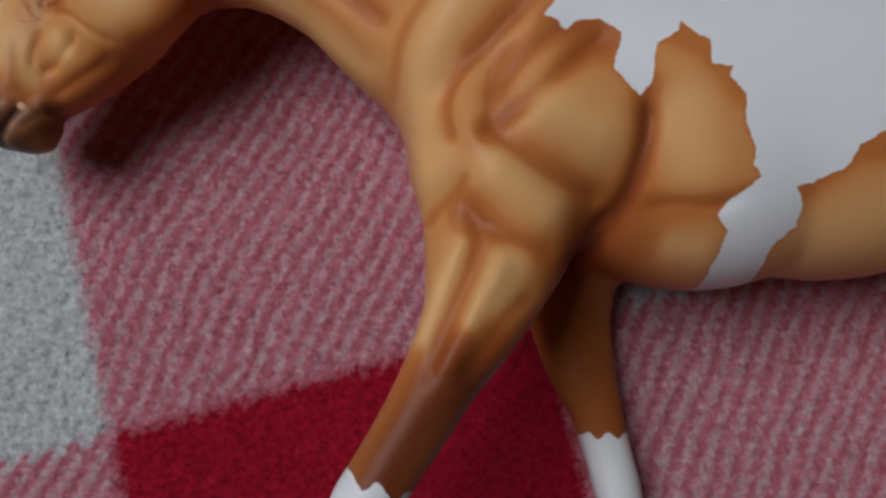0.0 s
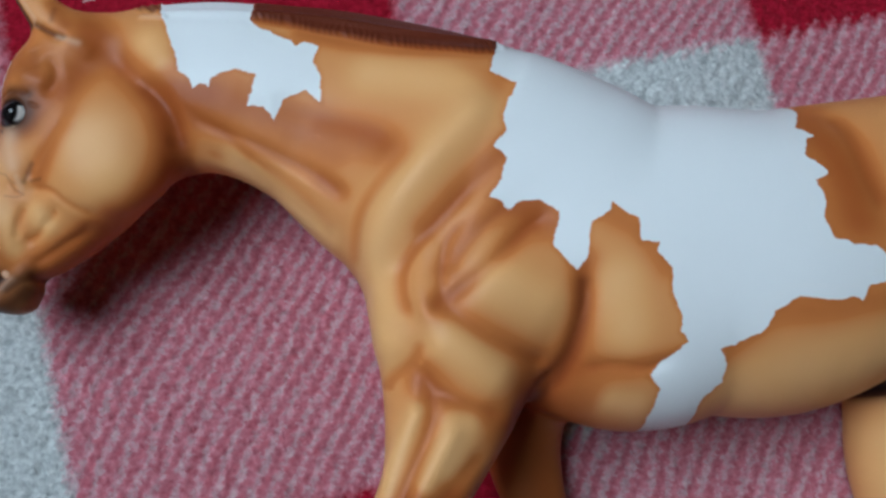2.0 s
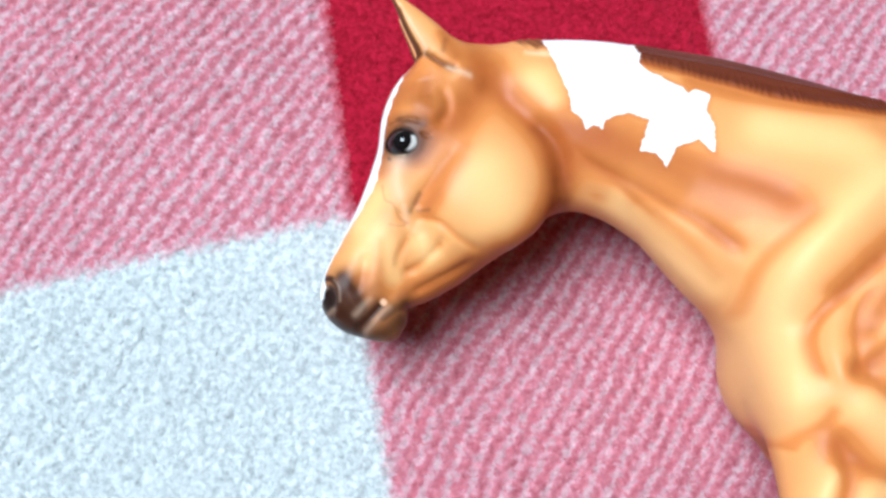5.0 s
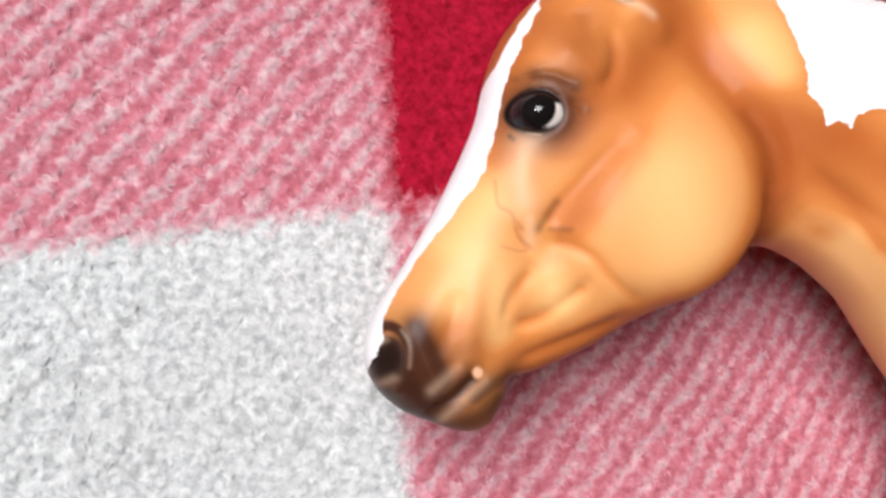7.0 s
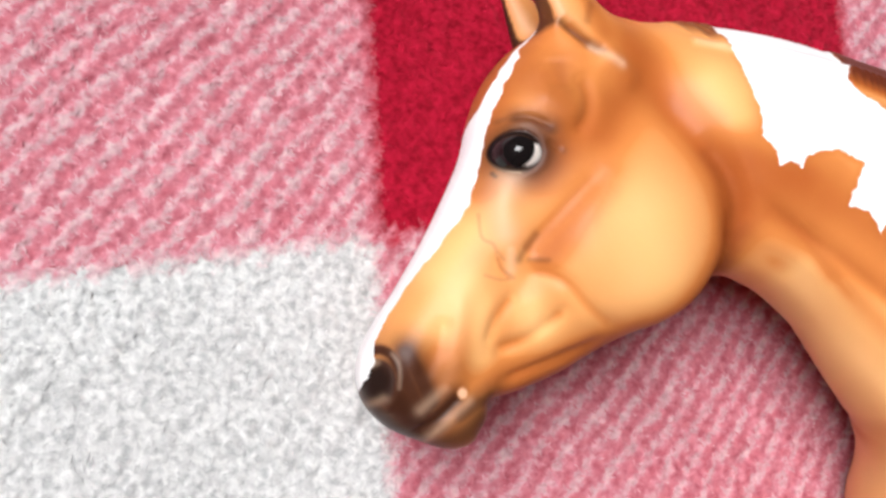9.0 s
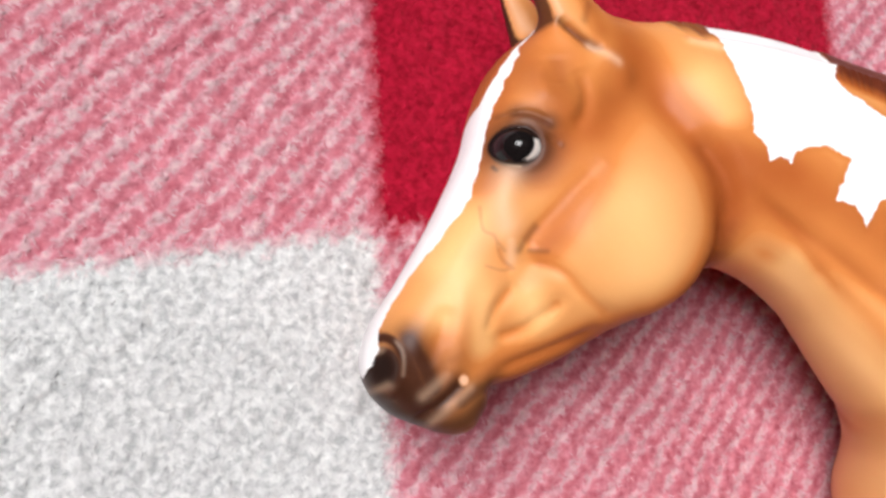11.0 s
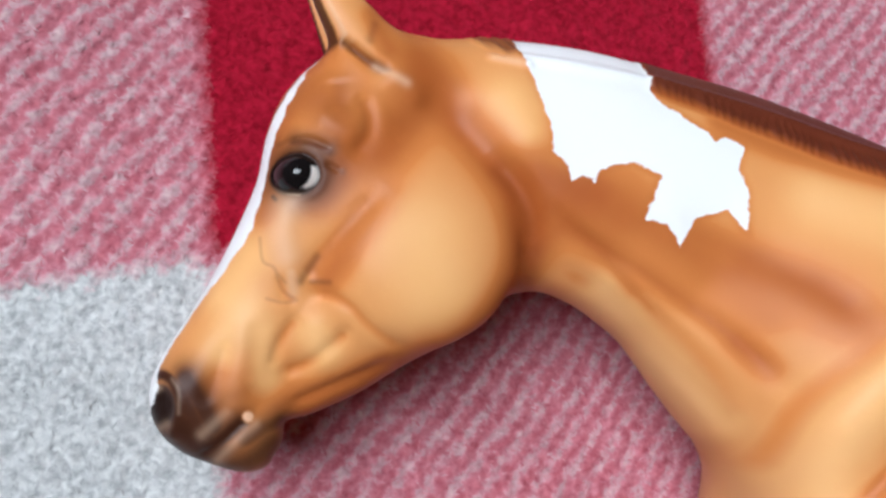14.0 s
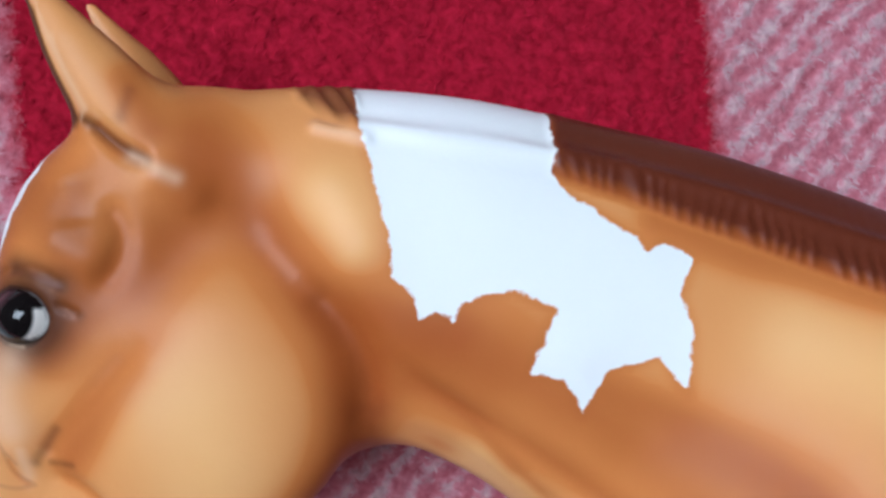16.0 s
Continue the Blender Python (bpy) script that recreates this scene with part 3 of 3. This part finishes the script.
BODY_PATCH_FORE = [
    (30, 116), (27, 97), (24, 88), (23.4, 84.5), (30.1, 80), (25.3, 69.5), (26, 65.5), (22.8, 60.7), (25.8, 57.5), (24.1, 51.1), (20.6, 46.9), (24, 45.7),
    (25.9, 42.8), (28.6, 46), (34, 46), (39.3, 42.6), (37.4, 33.3), (40.4, 30.2), (43.3, 27.1), (46, 30.2), (47.3, 39.5), (52.7, 42.6), (53.3, 45),
    (57, 41.8), (61.6, 40.3), (65.2, 34), (90, 34), (90, 116),
]
BODY_PATCH_HIND = [
    (65.2, 34), (64.3, 31.7), (67.9, 27.1), (67.6, 20.2), (70.3, 14.8), (70.1, 10.4), (72.3, 8.1), (66.2, 3.2), (62.4, -0.6), (66, -3.6), (64.8, -12),
    (66, -24), (80, -24), (78.1, -7.5), (83.2, -2.2), (83.6, 2.2), (81.5, 5.9), (92.3, 10.2), (95.4, 15.5), (101.7, 19.3), (110.2, 18), (118.2, 19.2), (119.7, 17.7),
    (122, 22.3), (127.3, 23.1), (128.7, 29.3), (124.2, 32.5), (117.9, 33.3), (112.4, 34.9), (110.2, 40.4), (111.7, 45.2), (109.8, 50.8), (114.3, 53.2),
    (108.5, 59), (111, 64), (113.5, 65.1), (109.7, 68.2), (114.1, 75.4), (117, 116), (60, 116), (60, 34),
]
MANE = [(-46, 122), (-45, 105.2), (-34.7, 103.2), (-26.4, 100.8), (-18.2, 99.2), (-5.9, 96.2), (3.3, 94), (20, 91.2), (27, 92), (30, 118)]
FORELOCK = [(-84, 118), (-80, 111), (-75, 108.5), (-71, 107.5), (-70.5, 118)]
EYE = (-112.2, 77.5)
NOSTRIL_WING = [(-132.2, 38.2), (-130.4, 38.5), (-128.5, 37.4), (-127, 34.6), (-126.8, 31.5), (-127.4, 27.8)]
# Strokes of coat colour, mostly airbrushed: line in plan, half width and strength.
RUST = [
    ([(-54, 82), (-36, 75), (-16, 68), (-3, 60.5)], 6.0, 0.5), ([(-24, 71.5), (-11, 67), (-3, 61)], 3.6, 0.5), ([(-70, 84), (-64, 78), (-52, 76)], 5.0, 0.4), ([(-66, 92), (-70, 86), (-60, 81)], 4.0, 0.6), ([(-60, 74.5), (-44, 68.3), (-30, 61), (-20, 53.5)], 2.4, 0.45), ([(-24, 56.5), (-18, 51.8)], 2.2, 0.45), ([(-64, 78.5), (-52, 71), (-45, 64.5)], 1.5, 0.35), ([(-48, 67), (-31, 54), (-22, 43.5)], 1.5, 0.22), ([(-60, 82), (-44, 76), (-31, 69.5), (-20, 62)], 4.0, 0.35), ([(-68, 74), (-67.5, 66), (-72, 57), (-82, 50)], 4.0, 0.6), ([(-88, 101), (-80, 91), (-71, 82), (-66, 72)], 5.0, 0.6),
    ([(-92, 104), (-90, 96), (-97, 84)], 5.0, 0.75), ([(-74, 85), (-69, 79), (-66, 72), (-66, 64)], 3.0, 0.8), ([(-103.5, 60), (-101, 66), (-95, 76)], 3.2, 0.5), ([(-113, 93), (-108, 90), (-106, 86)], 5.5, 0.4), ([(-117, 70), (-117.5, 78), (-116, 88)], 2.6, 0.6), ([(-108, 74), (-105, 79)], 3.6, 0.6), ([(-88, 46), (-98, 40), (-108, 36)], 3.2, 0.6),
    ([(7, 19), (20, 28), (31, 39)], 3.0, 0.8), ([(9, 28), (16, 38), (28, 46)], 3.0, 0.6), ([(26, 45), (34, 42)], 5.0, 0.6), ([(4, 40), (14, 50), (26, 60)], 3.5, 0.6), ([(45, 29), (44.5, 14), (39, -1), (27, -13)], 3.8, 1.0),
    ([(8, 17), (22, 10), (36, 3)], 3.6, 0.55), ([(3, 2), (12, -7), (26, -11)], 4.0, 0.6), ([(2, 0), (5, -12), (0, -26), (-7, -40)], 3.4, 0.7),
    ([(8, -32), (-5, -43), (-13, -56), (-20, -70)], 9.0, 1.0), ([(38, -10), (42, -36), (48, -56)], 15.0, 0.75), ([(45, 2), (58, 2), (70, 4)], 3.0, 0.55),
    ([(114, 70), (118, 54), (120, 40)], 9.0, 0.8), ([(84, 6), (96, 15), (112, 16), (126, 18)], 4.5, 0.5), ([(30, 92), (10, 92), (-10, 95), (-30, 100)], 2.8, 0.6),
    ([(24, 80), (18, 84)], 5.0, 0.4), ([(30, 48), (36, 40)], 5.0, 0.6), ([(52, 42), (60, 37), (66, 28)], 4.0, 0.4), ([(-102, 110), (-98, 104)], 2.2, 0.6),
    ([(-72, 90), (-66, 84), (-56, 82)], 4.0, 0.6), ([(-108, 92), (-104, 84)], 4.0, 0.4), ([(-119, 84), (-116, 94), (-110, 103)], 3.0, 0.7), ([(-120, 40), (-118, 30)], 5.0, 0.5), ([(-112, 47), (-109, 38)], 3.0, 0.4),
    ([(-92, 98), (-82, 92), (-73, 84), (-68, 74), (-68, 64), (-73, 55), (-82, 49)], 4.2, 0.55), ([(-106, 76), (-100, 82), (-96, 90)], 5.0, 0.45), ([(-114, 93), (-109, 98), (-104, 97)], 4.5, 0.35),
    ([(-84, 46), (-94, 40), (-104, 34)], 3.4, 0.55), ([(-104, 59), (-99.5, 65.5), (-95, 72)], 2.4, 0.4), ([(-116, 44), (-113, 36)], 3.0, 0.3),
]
# Gold coat on the bulges; the shoulder band's sheen is painted in too.
GOLD = [
    ([(18, 72), (1.8, 54.6), (-7.1, 41), (-9, 26), (-7, 8)], 6.5), ([(22, 24), (33, 18)], 7.5), ([(9, 9), (21, 1)], 6.0), ([(-88, 68), (-84, 58)], 9.0), ([(-10, 86), (14, 80)], 7.0),
    ([(54, 24), (56, 12)], 7.0), ([(54, -7), (60, -8)], 4.0), ([(1, -8), (-4.3, -19.7), (-8, -30)], 2.8), ([(10, -12), (3, -26)], 3.6), ([(14, -12), (8, -22)], 4.0), ([(-74, 98), (-70, 92)], 5.0),
    ([(-50, 64), (-34, 51), (-22, 40)], 3.4), ([(-105, 49), (-102, 46)], 3.0), ([(-114, 48), (-112, 40)], 3.5), ([(-121, 44), (-118, 52)], 4.0), ([(92, -4), (120, 2), (150, 8)], 9.0), ([(-122, 54), (-118, 62)], 3.5), ([(150, -20), (154, -40)], 9.0),
]
# Highlights painted on muzzle, nostril rim, lid and cheekbone; pale lips.
ROSY_SHEEN = [
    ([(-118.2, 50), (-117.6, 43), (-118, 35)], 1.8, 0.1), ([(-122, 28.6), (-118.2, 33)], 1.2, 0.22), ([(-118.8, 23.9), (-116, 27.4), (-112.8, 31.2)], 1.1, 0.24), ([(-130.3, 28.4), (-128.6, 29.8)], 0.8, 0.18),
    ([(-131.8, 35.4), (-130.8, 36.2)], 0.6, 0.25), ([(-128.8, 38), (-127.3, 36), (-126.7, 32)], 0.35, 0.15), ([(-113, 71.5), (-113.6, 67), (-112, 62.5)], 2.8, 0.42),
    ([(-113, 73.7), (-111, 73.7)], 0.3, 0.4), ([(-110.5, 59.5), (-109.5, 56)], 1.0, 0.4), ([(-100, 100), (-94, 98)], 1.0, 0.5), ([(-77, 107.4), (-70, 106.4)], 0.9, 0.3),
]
# Dark muzzle and eye; also lid, lip and ear creases, belly by hind leg.
DARK = [
    (NOSTRIL_WING, 1.3, 0.68), ([(-129, 31.5), (-125, 28.5), (-121, 25)], 4.6, 0.66), ([(-127, 36), (-124, 31), (-119.5, 26)], 5.2, 0.56), ([(-131.5, 29.5), (-128, 25.8), (-122, 23)], 3.0, 0.7), ([(-126.5, 38.5), (-123, 34), (-120.5, 30)], 3.6, 0.58),
    ([(-122.8, 23.6), (-118.2, 27.6), (-115.2, 31.6)], 0.8, 0.7), ([(-121.5, 25.5), (-115.5, 31.5)], 2.8, 0.56), ([(-119, 21.5), (-113, 24.5), (-109.5, 28)], 4.4, 0.5), ([(-114, 28.5), (-108.5, 32.5)], 3.2, 0.48),
    ([(-115.8, 83), (-113.5, 83.9), (-110.4, 84.1), (-106.1, 82.7)], 1.2, 0.36), ([(-107.4, 80), (-104, 78.8)], 1.2, 0.36), ([(-115.6, 73.2), (-115, 72.6)], 0.6, 0.6), ([(-113, 83.5), (-107, 82.3)], 2.5, 0.48), ([(-112, 92), (-107, 89)], 5.0, 0.1), ([(-108, 81), (-105, 78)], 2.4, 0.3),
    ([(-106.2, 63), (-107.2, 61), (-108.5, 58.2)], 0.8, 0.28), ([(-106.6, 58.4), (-103.4, 58.6)], 0.5, 0.25), ([(-106, 95), (-105, 90)], 2.4, 0.12),
    ([(142, -5), (150, -4), (158, 0)], 3.2, 0.95), ([(-107, 104.3), (-102, 101.5), (-98, 99.9)], 0.8, 0.42),
]
# Brown lower legs and ear mark; narrower strokes darken elbow and jaw creases.
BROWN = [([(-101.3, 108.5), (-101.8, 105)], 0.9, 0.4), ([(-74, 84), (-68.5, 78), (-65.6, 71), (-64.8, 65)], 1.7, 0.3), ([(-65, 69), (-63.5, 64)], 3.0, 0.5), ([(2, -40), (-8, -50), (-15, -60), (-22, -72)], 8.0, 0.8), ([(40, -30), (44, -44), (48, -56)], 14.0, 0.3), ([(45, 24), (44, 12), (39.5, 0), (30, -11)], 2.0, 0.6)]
FINE_LINES = [
    [(-116.9, 65.4), (-115.8, 61.2), (-113.5, 60), (-111.8, 56.6), (-108.6, 54.7)], [(-114.2, 54.4), (-111.2, 54), (-108.6, 54.7)], [(-113.2, 59.4), (-111.2, 57.6)],
    [(-110.4, 83.3), (-107.2, 82.3)], [(-114.2, 82.6), (-112, 83.3)],
]


def toy_horse():
    v, q = horse_forms().surface()
    v = relax(v, q, 3)
    # Finer facets where the head and the mane are modelled closely.
    at = v[q].mean(1)
    v, q, seam, ends = refine(v, q, (at[:, 2] > 20) & ((at[:, 0] < -62) | ((at[:, 1] > 125 - 0.45 * at[:, 0] - 40) & (at[:, 0] < 40) & (at[:, 1] > 84))))
    v = relax(v, q, 2)
    nrm = vertex_normals(v, q)
    p, top = v[:, :2], np.clip(nrm[:, 2] * 1.6, 0, 1) * (v[:, 2] > 22)
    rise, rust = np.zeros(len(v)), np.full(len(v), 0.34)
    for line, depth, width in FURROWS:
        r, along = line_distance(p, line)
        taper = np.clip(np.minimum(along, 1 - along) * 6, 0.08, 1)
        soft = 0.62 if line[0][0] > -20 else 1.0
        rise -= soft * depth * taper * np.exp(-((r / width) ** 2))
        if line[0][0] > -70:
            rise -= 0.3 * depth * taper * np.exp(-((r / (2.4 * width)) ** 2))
        # Each furrow is coloured rust along its bed, stronger where it is deeper.
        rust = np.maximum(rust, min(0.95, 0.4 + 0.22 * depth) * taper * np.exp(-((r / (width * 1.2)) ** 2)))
    patches = np.maximum(outline_distance(p, NECK_PATCH), np.maximum(outline_distance(p, BODY_PATCH_FORE), outline_distance(p, BODY_PATCH_HIND)))
    rise *= 1 - 0.75 * np.clip(patches / 3, 0, 1)
    for line, height, width in RIDGES:
        rise += height * np.exp(-((line_distance(p, line)[0] / width) ** 2))
    # Combed locks along the mane.
    mane = outline_distance(p, MANE)
    comb = p[:, 0] + 0.05 * (p[:, 1] - 100) - 0.03 * (mane - 3) ** 2 + 1.1 * lattice_noise(p[:, 0], p[:, 1], 4.0, 11)
    lock = (0.5 + 0.5 * np.sin(comb * 2 * np.pi / 2.0)) ** 1.5
    bare = 1 - np.clip((patches + 0.6) / 1.5, 0, 1)
    rise += bare * np.where(mane > -1.5, 0.7 * np.clip((mane + 1.0) / 2.5, 0, 1), 0)
    rise += bare * (lock - 0.35) * 0.45 * np.clip((mane + 1) / 1.5, 0, 1) * np.clip((5 - mane) / 3, 0.1, 1) * (0.55 + 0.45 * lattice_noise(p[:, 0], p[:, 1], 8.0, 12))
    tuft = outline_distance(p, FORELOCK)
    rise += bare * 0.8 * np.clip((tuft + 0.5) / 1.5, 0, 1) * (0.6 + 0.4 * np.sin((p[:, 0] + 0.8 * p[:, 1]) * 2.2))
    # Eye: ball, socket and lids; nostril; bit ring at the corner of the mouth.
    ex, ey = p[:, 0] - EYE[0], p[:, 1] - EYE[1]
    ball = np.hypot((ex - 0.1) / 4.0, ey / 3.6)
    rise += 2.3 * np.clip(1 - ball**2, 0, 1) + 0.1 * np.exp(-(((ball - 1.3) / 0.2) ** 2)) - 0.3 * np.exp(-(((ball - 1.03) / 0.09) ** 2))
    nostril = np.hypot((p[:, 0] + 130.2 + 0.1 * (p[:, 1] - 33)) / 2.3, (p[:, 1] - 32.8) / 3.7)
    rise -= 1.4 * np.exp(-(nostril**4))
    rise += 0.4 * np.exp(-((line_distance(p, NOSTRIL_WING)[0] / 1.1) ** 2))
    ring = np.hypot(p[:, 0] + 114.4, p[:, 1] - 32.6)
    rise += 0.25 * np.exp(-((ring / 1.0) ** 6))
    v = v + nrm * (rise * top)[:, None]
    fine = np.maximum(np.clip((-58 - v[:, 0]) / 8, 0, 1), np.clip((mane + 3) / 2, 0, 1))[:, None]
    v = relax(v, q, 2, 0.4) * fine + relax(v, q, 6, 0.5) * (1 - fine)
    v[seam] = v[ends].mean(1)
    p, z = v[:, :2], v[:, 2]
    # Paint.
    noise_a = lattice_noise(p[:, 0], p[:, 1], 9.0, 21)
    upper = np.clip((z - 16) / 6, 0, 1)
    white = patches
    # The edges of the patches carry a halo of rust.
    rust = np.maximum(rust, 0.5 * np.exp(-np.clip(-white, 0, 99) / 4.0))
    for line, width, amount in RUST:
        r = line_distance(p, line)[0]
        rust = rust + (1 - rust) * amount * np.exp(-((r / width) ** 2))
    for line, width in GOLD:
        rust = rust * (1 - 0.85 * np.exp(-((line_distance(p, line)[0] / width) ** 2)))
    # Socks: white below the knees of the fore legs and on the hind cannons.
    sock_near = (-62.5 - (p[:, 1] + 0.35 * (p[:, 0] + 20))) * 0.9 - 1.2 * np.cos(p[:, 0] * 0.9)
    sock_far = -56.3 - p[:, 1] + 0.9 * np.sin(p[:, 0] * 1.1)
    socks = np.where(p[:, 0] < 30, np.where(p[:, 0] < 10, sock_near, -9), np.where(p[:, 0] < 90, sock_far, -84 - p[:, 1]))
    white = np.maximum(white, np.clip(socks, -9, 9))
    # Blaze down the front of the face.
    middle = np.interp(p[:, 1], [20, 36, 60, 80, 100], [31, 31.4, 33.4, 36, 36.4])
    front = np.interp(p[:, 1], [22, 36, 46, 59, 75, 90, 104], [-122, -123, -117, -110, -106, -104, -98]) - p[:, 0]
    half = np.interp(p[:, 1], [26, 30, 31.5, 33, 36, 38, 40, 45, 51, 57, 61, 64.5, 67, 72, 76, 81, 88, 93, 97, 99], [-8, -1, 3, 5, 7, 7.4, 6.2, 5.4, 4.9, 6.8, 7.8, 9.1, 9.2, 9.1, 8.6, 8.2, 10.2, 10.8, 10, 8])
    low = np.interp(p[:, 1], [80, 84, 86.7, 92.7, 98, 99], [-20, -3, 5, 8.2, 7.4, 7])
    blaze = np.minimum(np.minimum(half - (z - middle), (z - middle) - np.maximum(low, -half)), front - 3) + 0.5 * noise_a
    white = np.maximum(white, np.where((p[:, 0] < -100) & (p[:, 1] < 104), blaze, -9))
    brown = np.clip((mane + 0.5 + 0.5 * lock) / 2.0, 0, 1)
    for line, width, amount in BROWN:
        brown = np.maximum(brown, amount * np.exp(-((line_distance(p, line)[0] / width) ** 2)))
    brown = np.maximum(brown, np.clip((tuft + 0.5) / 2, 0, 1) * 0.85)
    rust = np.maximum(rust, np.clip((mane + 2.6) / 2.4, 0, 1) * 0.98)
    dark = np.zeros(len(v))
    for line, width, amount in DARK:
        dark = np.maximum(dark, amount * np.exp(-((line_distance(p, line)[0] / width) ** 2)) * upper)
    around_eye = np.hypot((p[:, 0] - EYE[0]) / 4.2, (p[:, 1] - EYE[1]) / 3.8)
    dark = np.maximum(dark, 0.97 * np.exp(-((np.clip(around_eye - 0.93, 0, 9) / 0.2) ** 2)) * upper)
    smoke = np.hypot((p[:, 0] - EYE[0] - 1.0) / 4.4, (p[:, 1] - EYE[1] - 0.2) / 4.3)
    dark = np.maximum(dark, 0.5 * np.exp(-((np.clip(smoke - 0.85, 0, 9) / 0.9) ** 2)) * upper)
    cavity = np.hypot((p[:, 0] + 130.2 + 0.1 * (p[:, 1] - 33)) / 3.1, (p[:, 1] - 32.6) / 4.4)
    dark = np.maximum(dark, 0.95 * np.exp(-(cavity**6)) * (z > 33))
    # The near ear opens forwards, dark inside with a pale rim; the far one has a dark front edge.
    facing = -vertex_normals(v, q)[:, 0]
    on_ears = np.clip((p[:, 1] - 103.5 - 0.5 * (p[:, 0] + 106)) / 1.5, 0, 1) * (p[:, 0] < -100)
    near_ear, far_ear = on_ears * (z > 38), on_ears * (z <= 38)
    dark = np.maximum(dark, 0.5 * near_ear * np.clip((facing - 0.52) / 0.1, 0, 1))
    dark = np.maximum(dark, 0.55 * far_ear * np.clip((facing - 0.75) / 0.1, 0, 1))
    ear_rim = near_ear * np.exp(-(((facing - 0.38) / 0.1) ** 2)) + far_ear * np.clip(1 - np.abs(facing - 0.4) / 0.4, 0, 1)
    dark = np.maximum(dark, np.clip((-121 - p[:, 1]) / 1.5, 0, 1) * 0.7)
    brown = np.maximum(brown, np.clip((p[:, 0] - 212) / 6, 0, 1) * 0.9)
    rosy = 0.4 * ear_rim
    for line, width, amount in ROSY_SHEEN:
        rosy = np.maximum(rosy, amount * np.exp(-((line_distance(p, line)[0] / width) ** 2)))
    rosy = np.maximum(rosy, np.clip((1.1 - np.hypot(p[:, 0] + 114.4, p[:, 1] - 32.6)) / 0.3, 0, 1) * 0.7)
    dark = dark * (1 - np.clip((1.2 - np.hypot(p[:, 0] + 114.4, p[:, 1] - 32.6)) / 0.3, 0, 1))
    veins = np.full(len(v), -9.0)
    for line in FINE_LINES:
        veins = np.maximum(veins, 0.2 - line_distance(p, line)[0])
    on_top = z > 40
    ex, ey = p[:, 0] - EYE[0], p[:, 1] - EYE[1]
    eye = np.where(on_top, (1 - np.hypot((ex + 0.2) / 4.1, ey / 3.5)) * 3.5, -9)
    sclera = np.where(on_top, np.minimum((1 - np.hypot((ex - 0.2) / 4.0, ey / 3.1)) * 3.5, np.hypot(ex + 0.8, ey - 0.2) - 3.4), -9)
    sclera = np.minimum(np.minimum(sclera, ex - 0.9), np.minimum(ey + 2.7, 1.7 - ey))
    eye = np.minimum(eye, -sclera + 0.1)
    ob = mesh_object("toy_horse", (v / 1000).tolist(), q.tolist(), PAINT, smooth=True)
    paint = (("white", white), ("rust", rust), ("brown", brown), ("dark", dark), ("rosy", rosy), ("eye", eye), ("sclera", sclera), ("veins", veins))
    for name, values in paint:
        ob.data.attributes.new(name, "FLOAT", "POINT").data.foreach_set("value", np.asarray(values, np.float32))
    return tagged(ob, "tan and white painted plastic horse lying on the checked blanket", "toy horse")


toy_horse()


def lint_thread():
    """A stray pale thread on the nap."""
    curve = bpy.data.curves.new("lint_thread", "CURVE")
    curve.dimensions, curve.bevel_depth, curve.bevel_resolution = "3D", 0.00022, 2
    line = curve.splines.new("POLY")
    points = [(-0.1107, 0.1346, 0.0012), (-0.1094, 0.1350, 0.0016), (-0.1078, 0.1353, 0.0016), (-0.1064, 0.1356, 0.0013)]
    line.points.add(len(points) - 1)
    for point, place in zip(line.points, points):
        point.co = (*place, 1)
    curve.materials.append(LINT)
    return tagged(new("lint_thread", curve), "tiny pale thread of lint on the red fleece", "lint")


lint_thread()
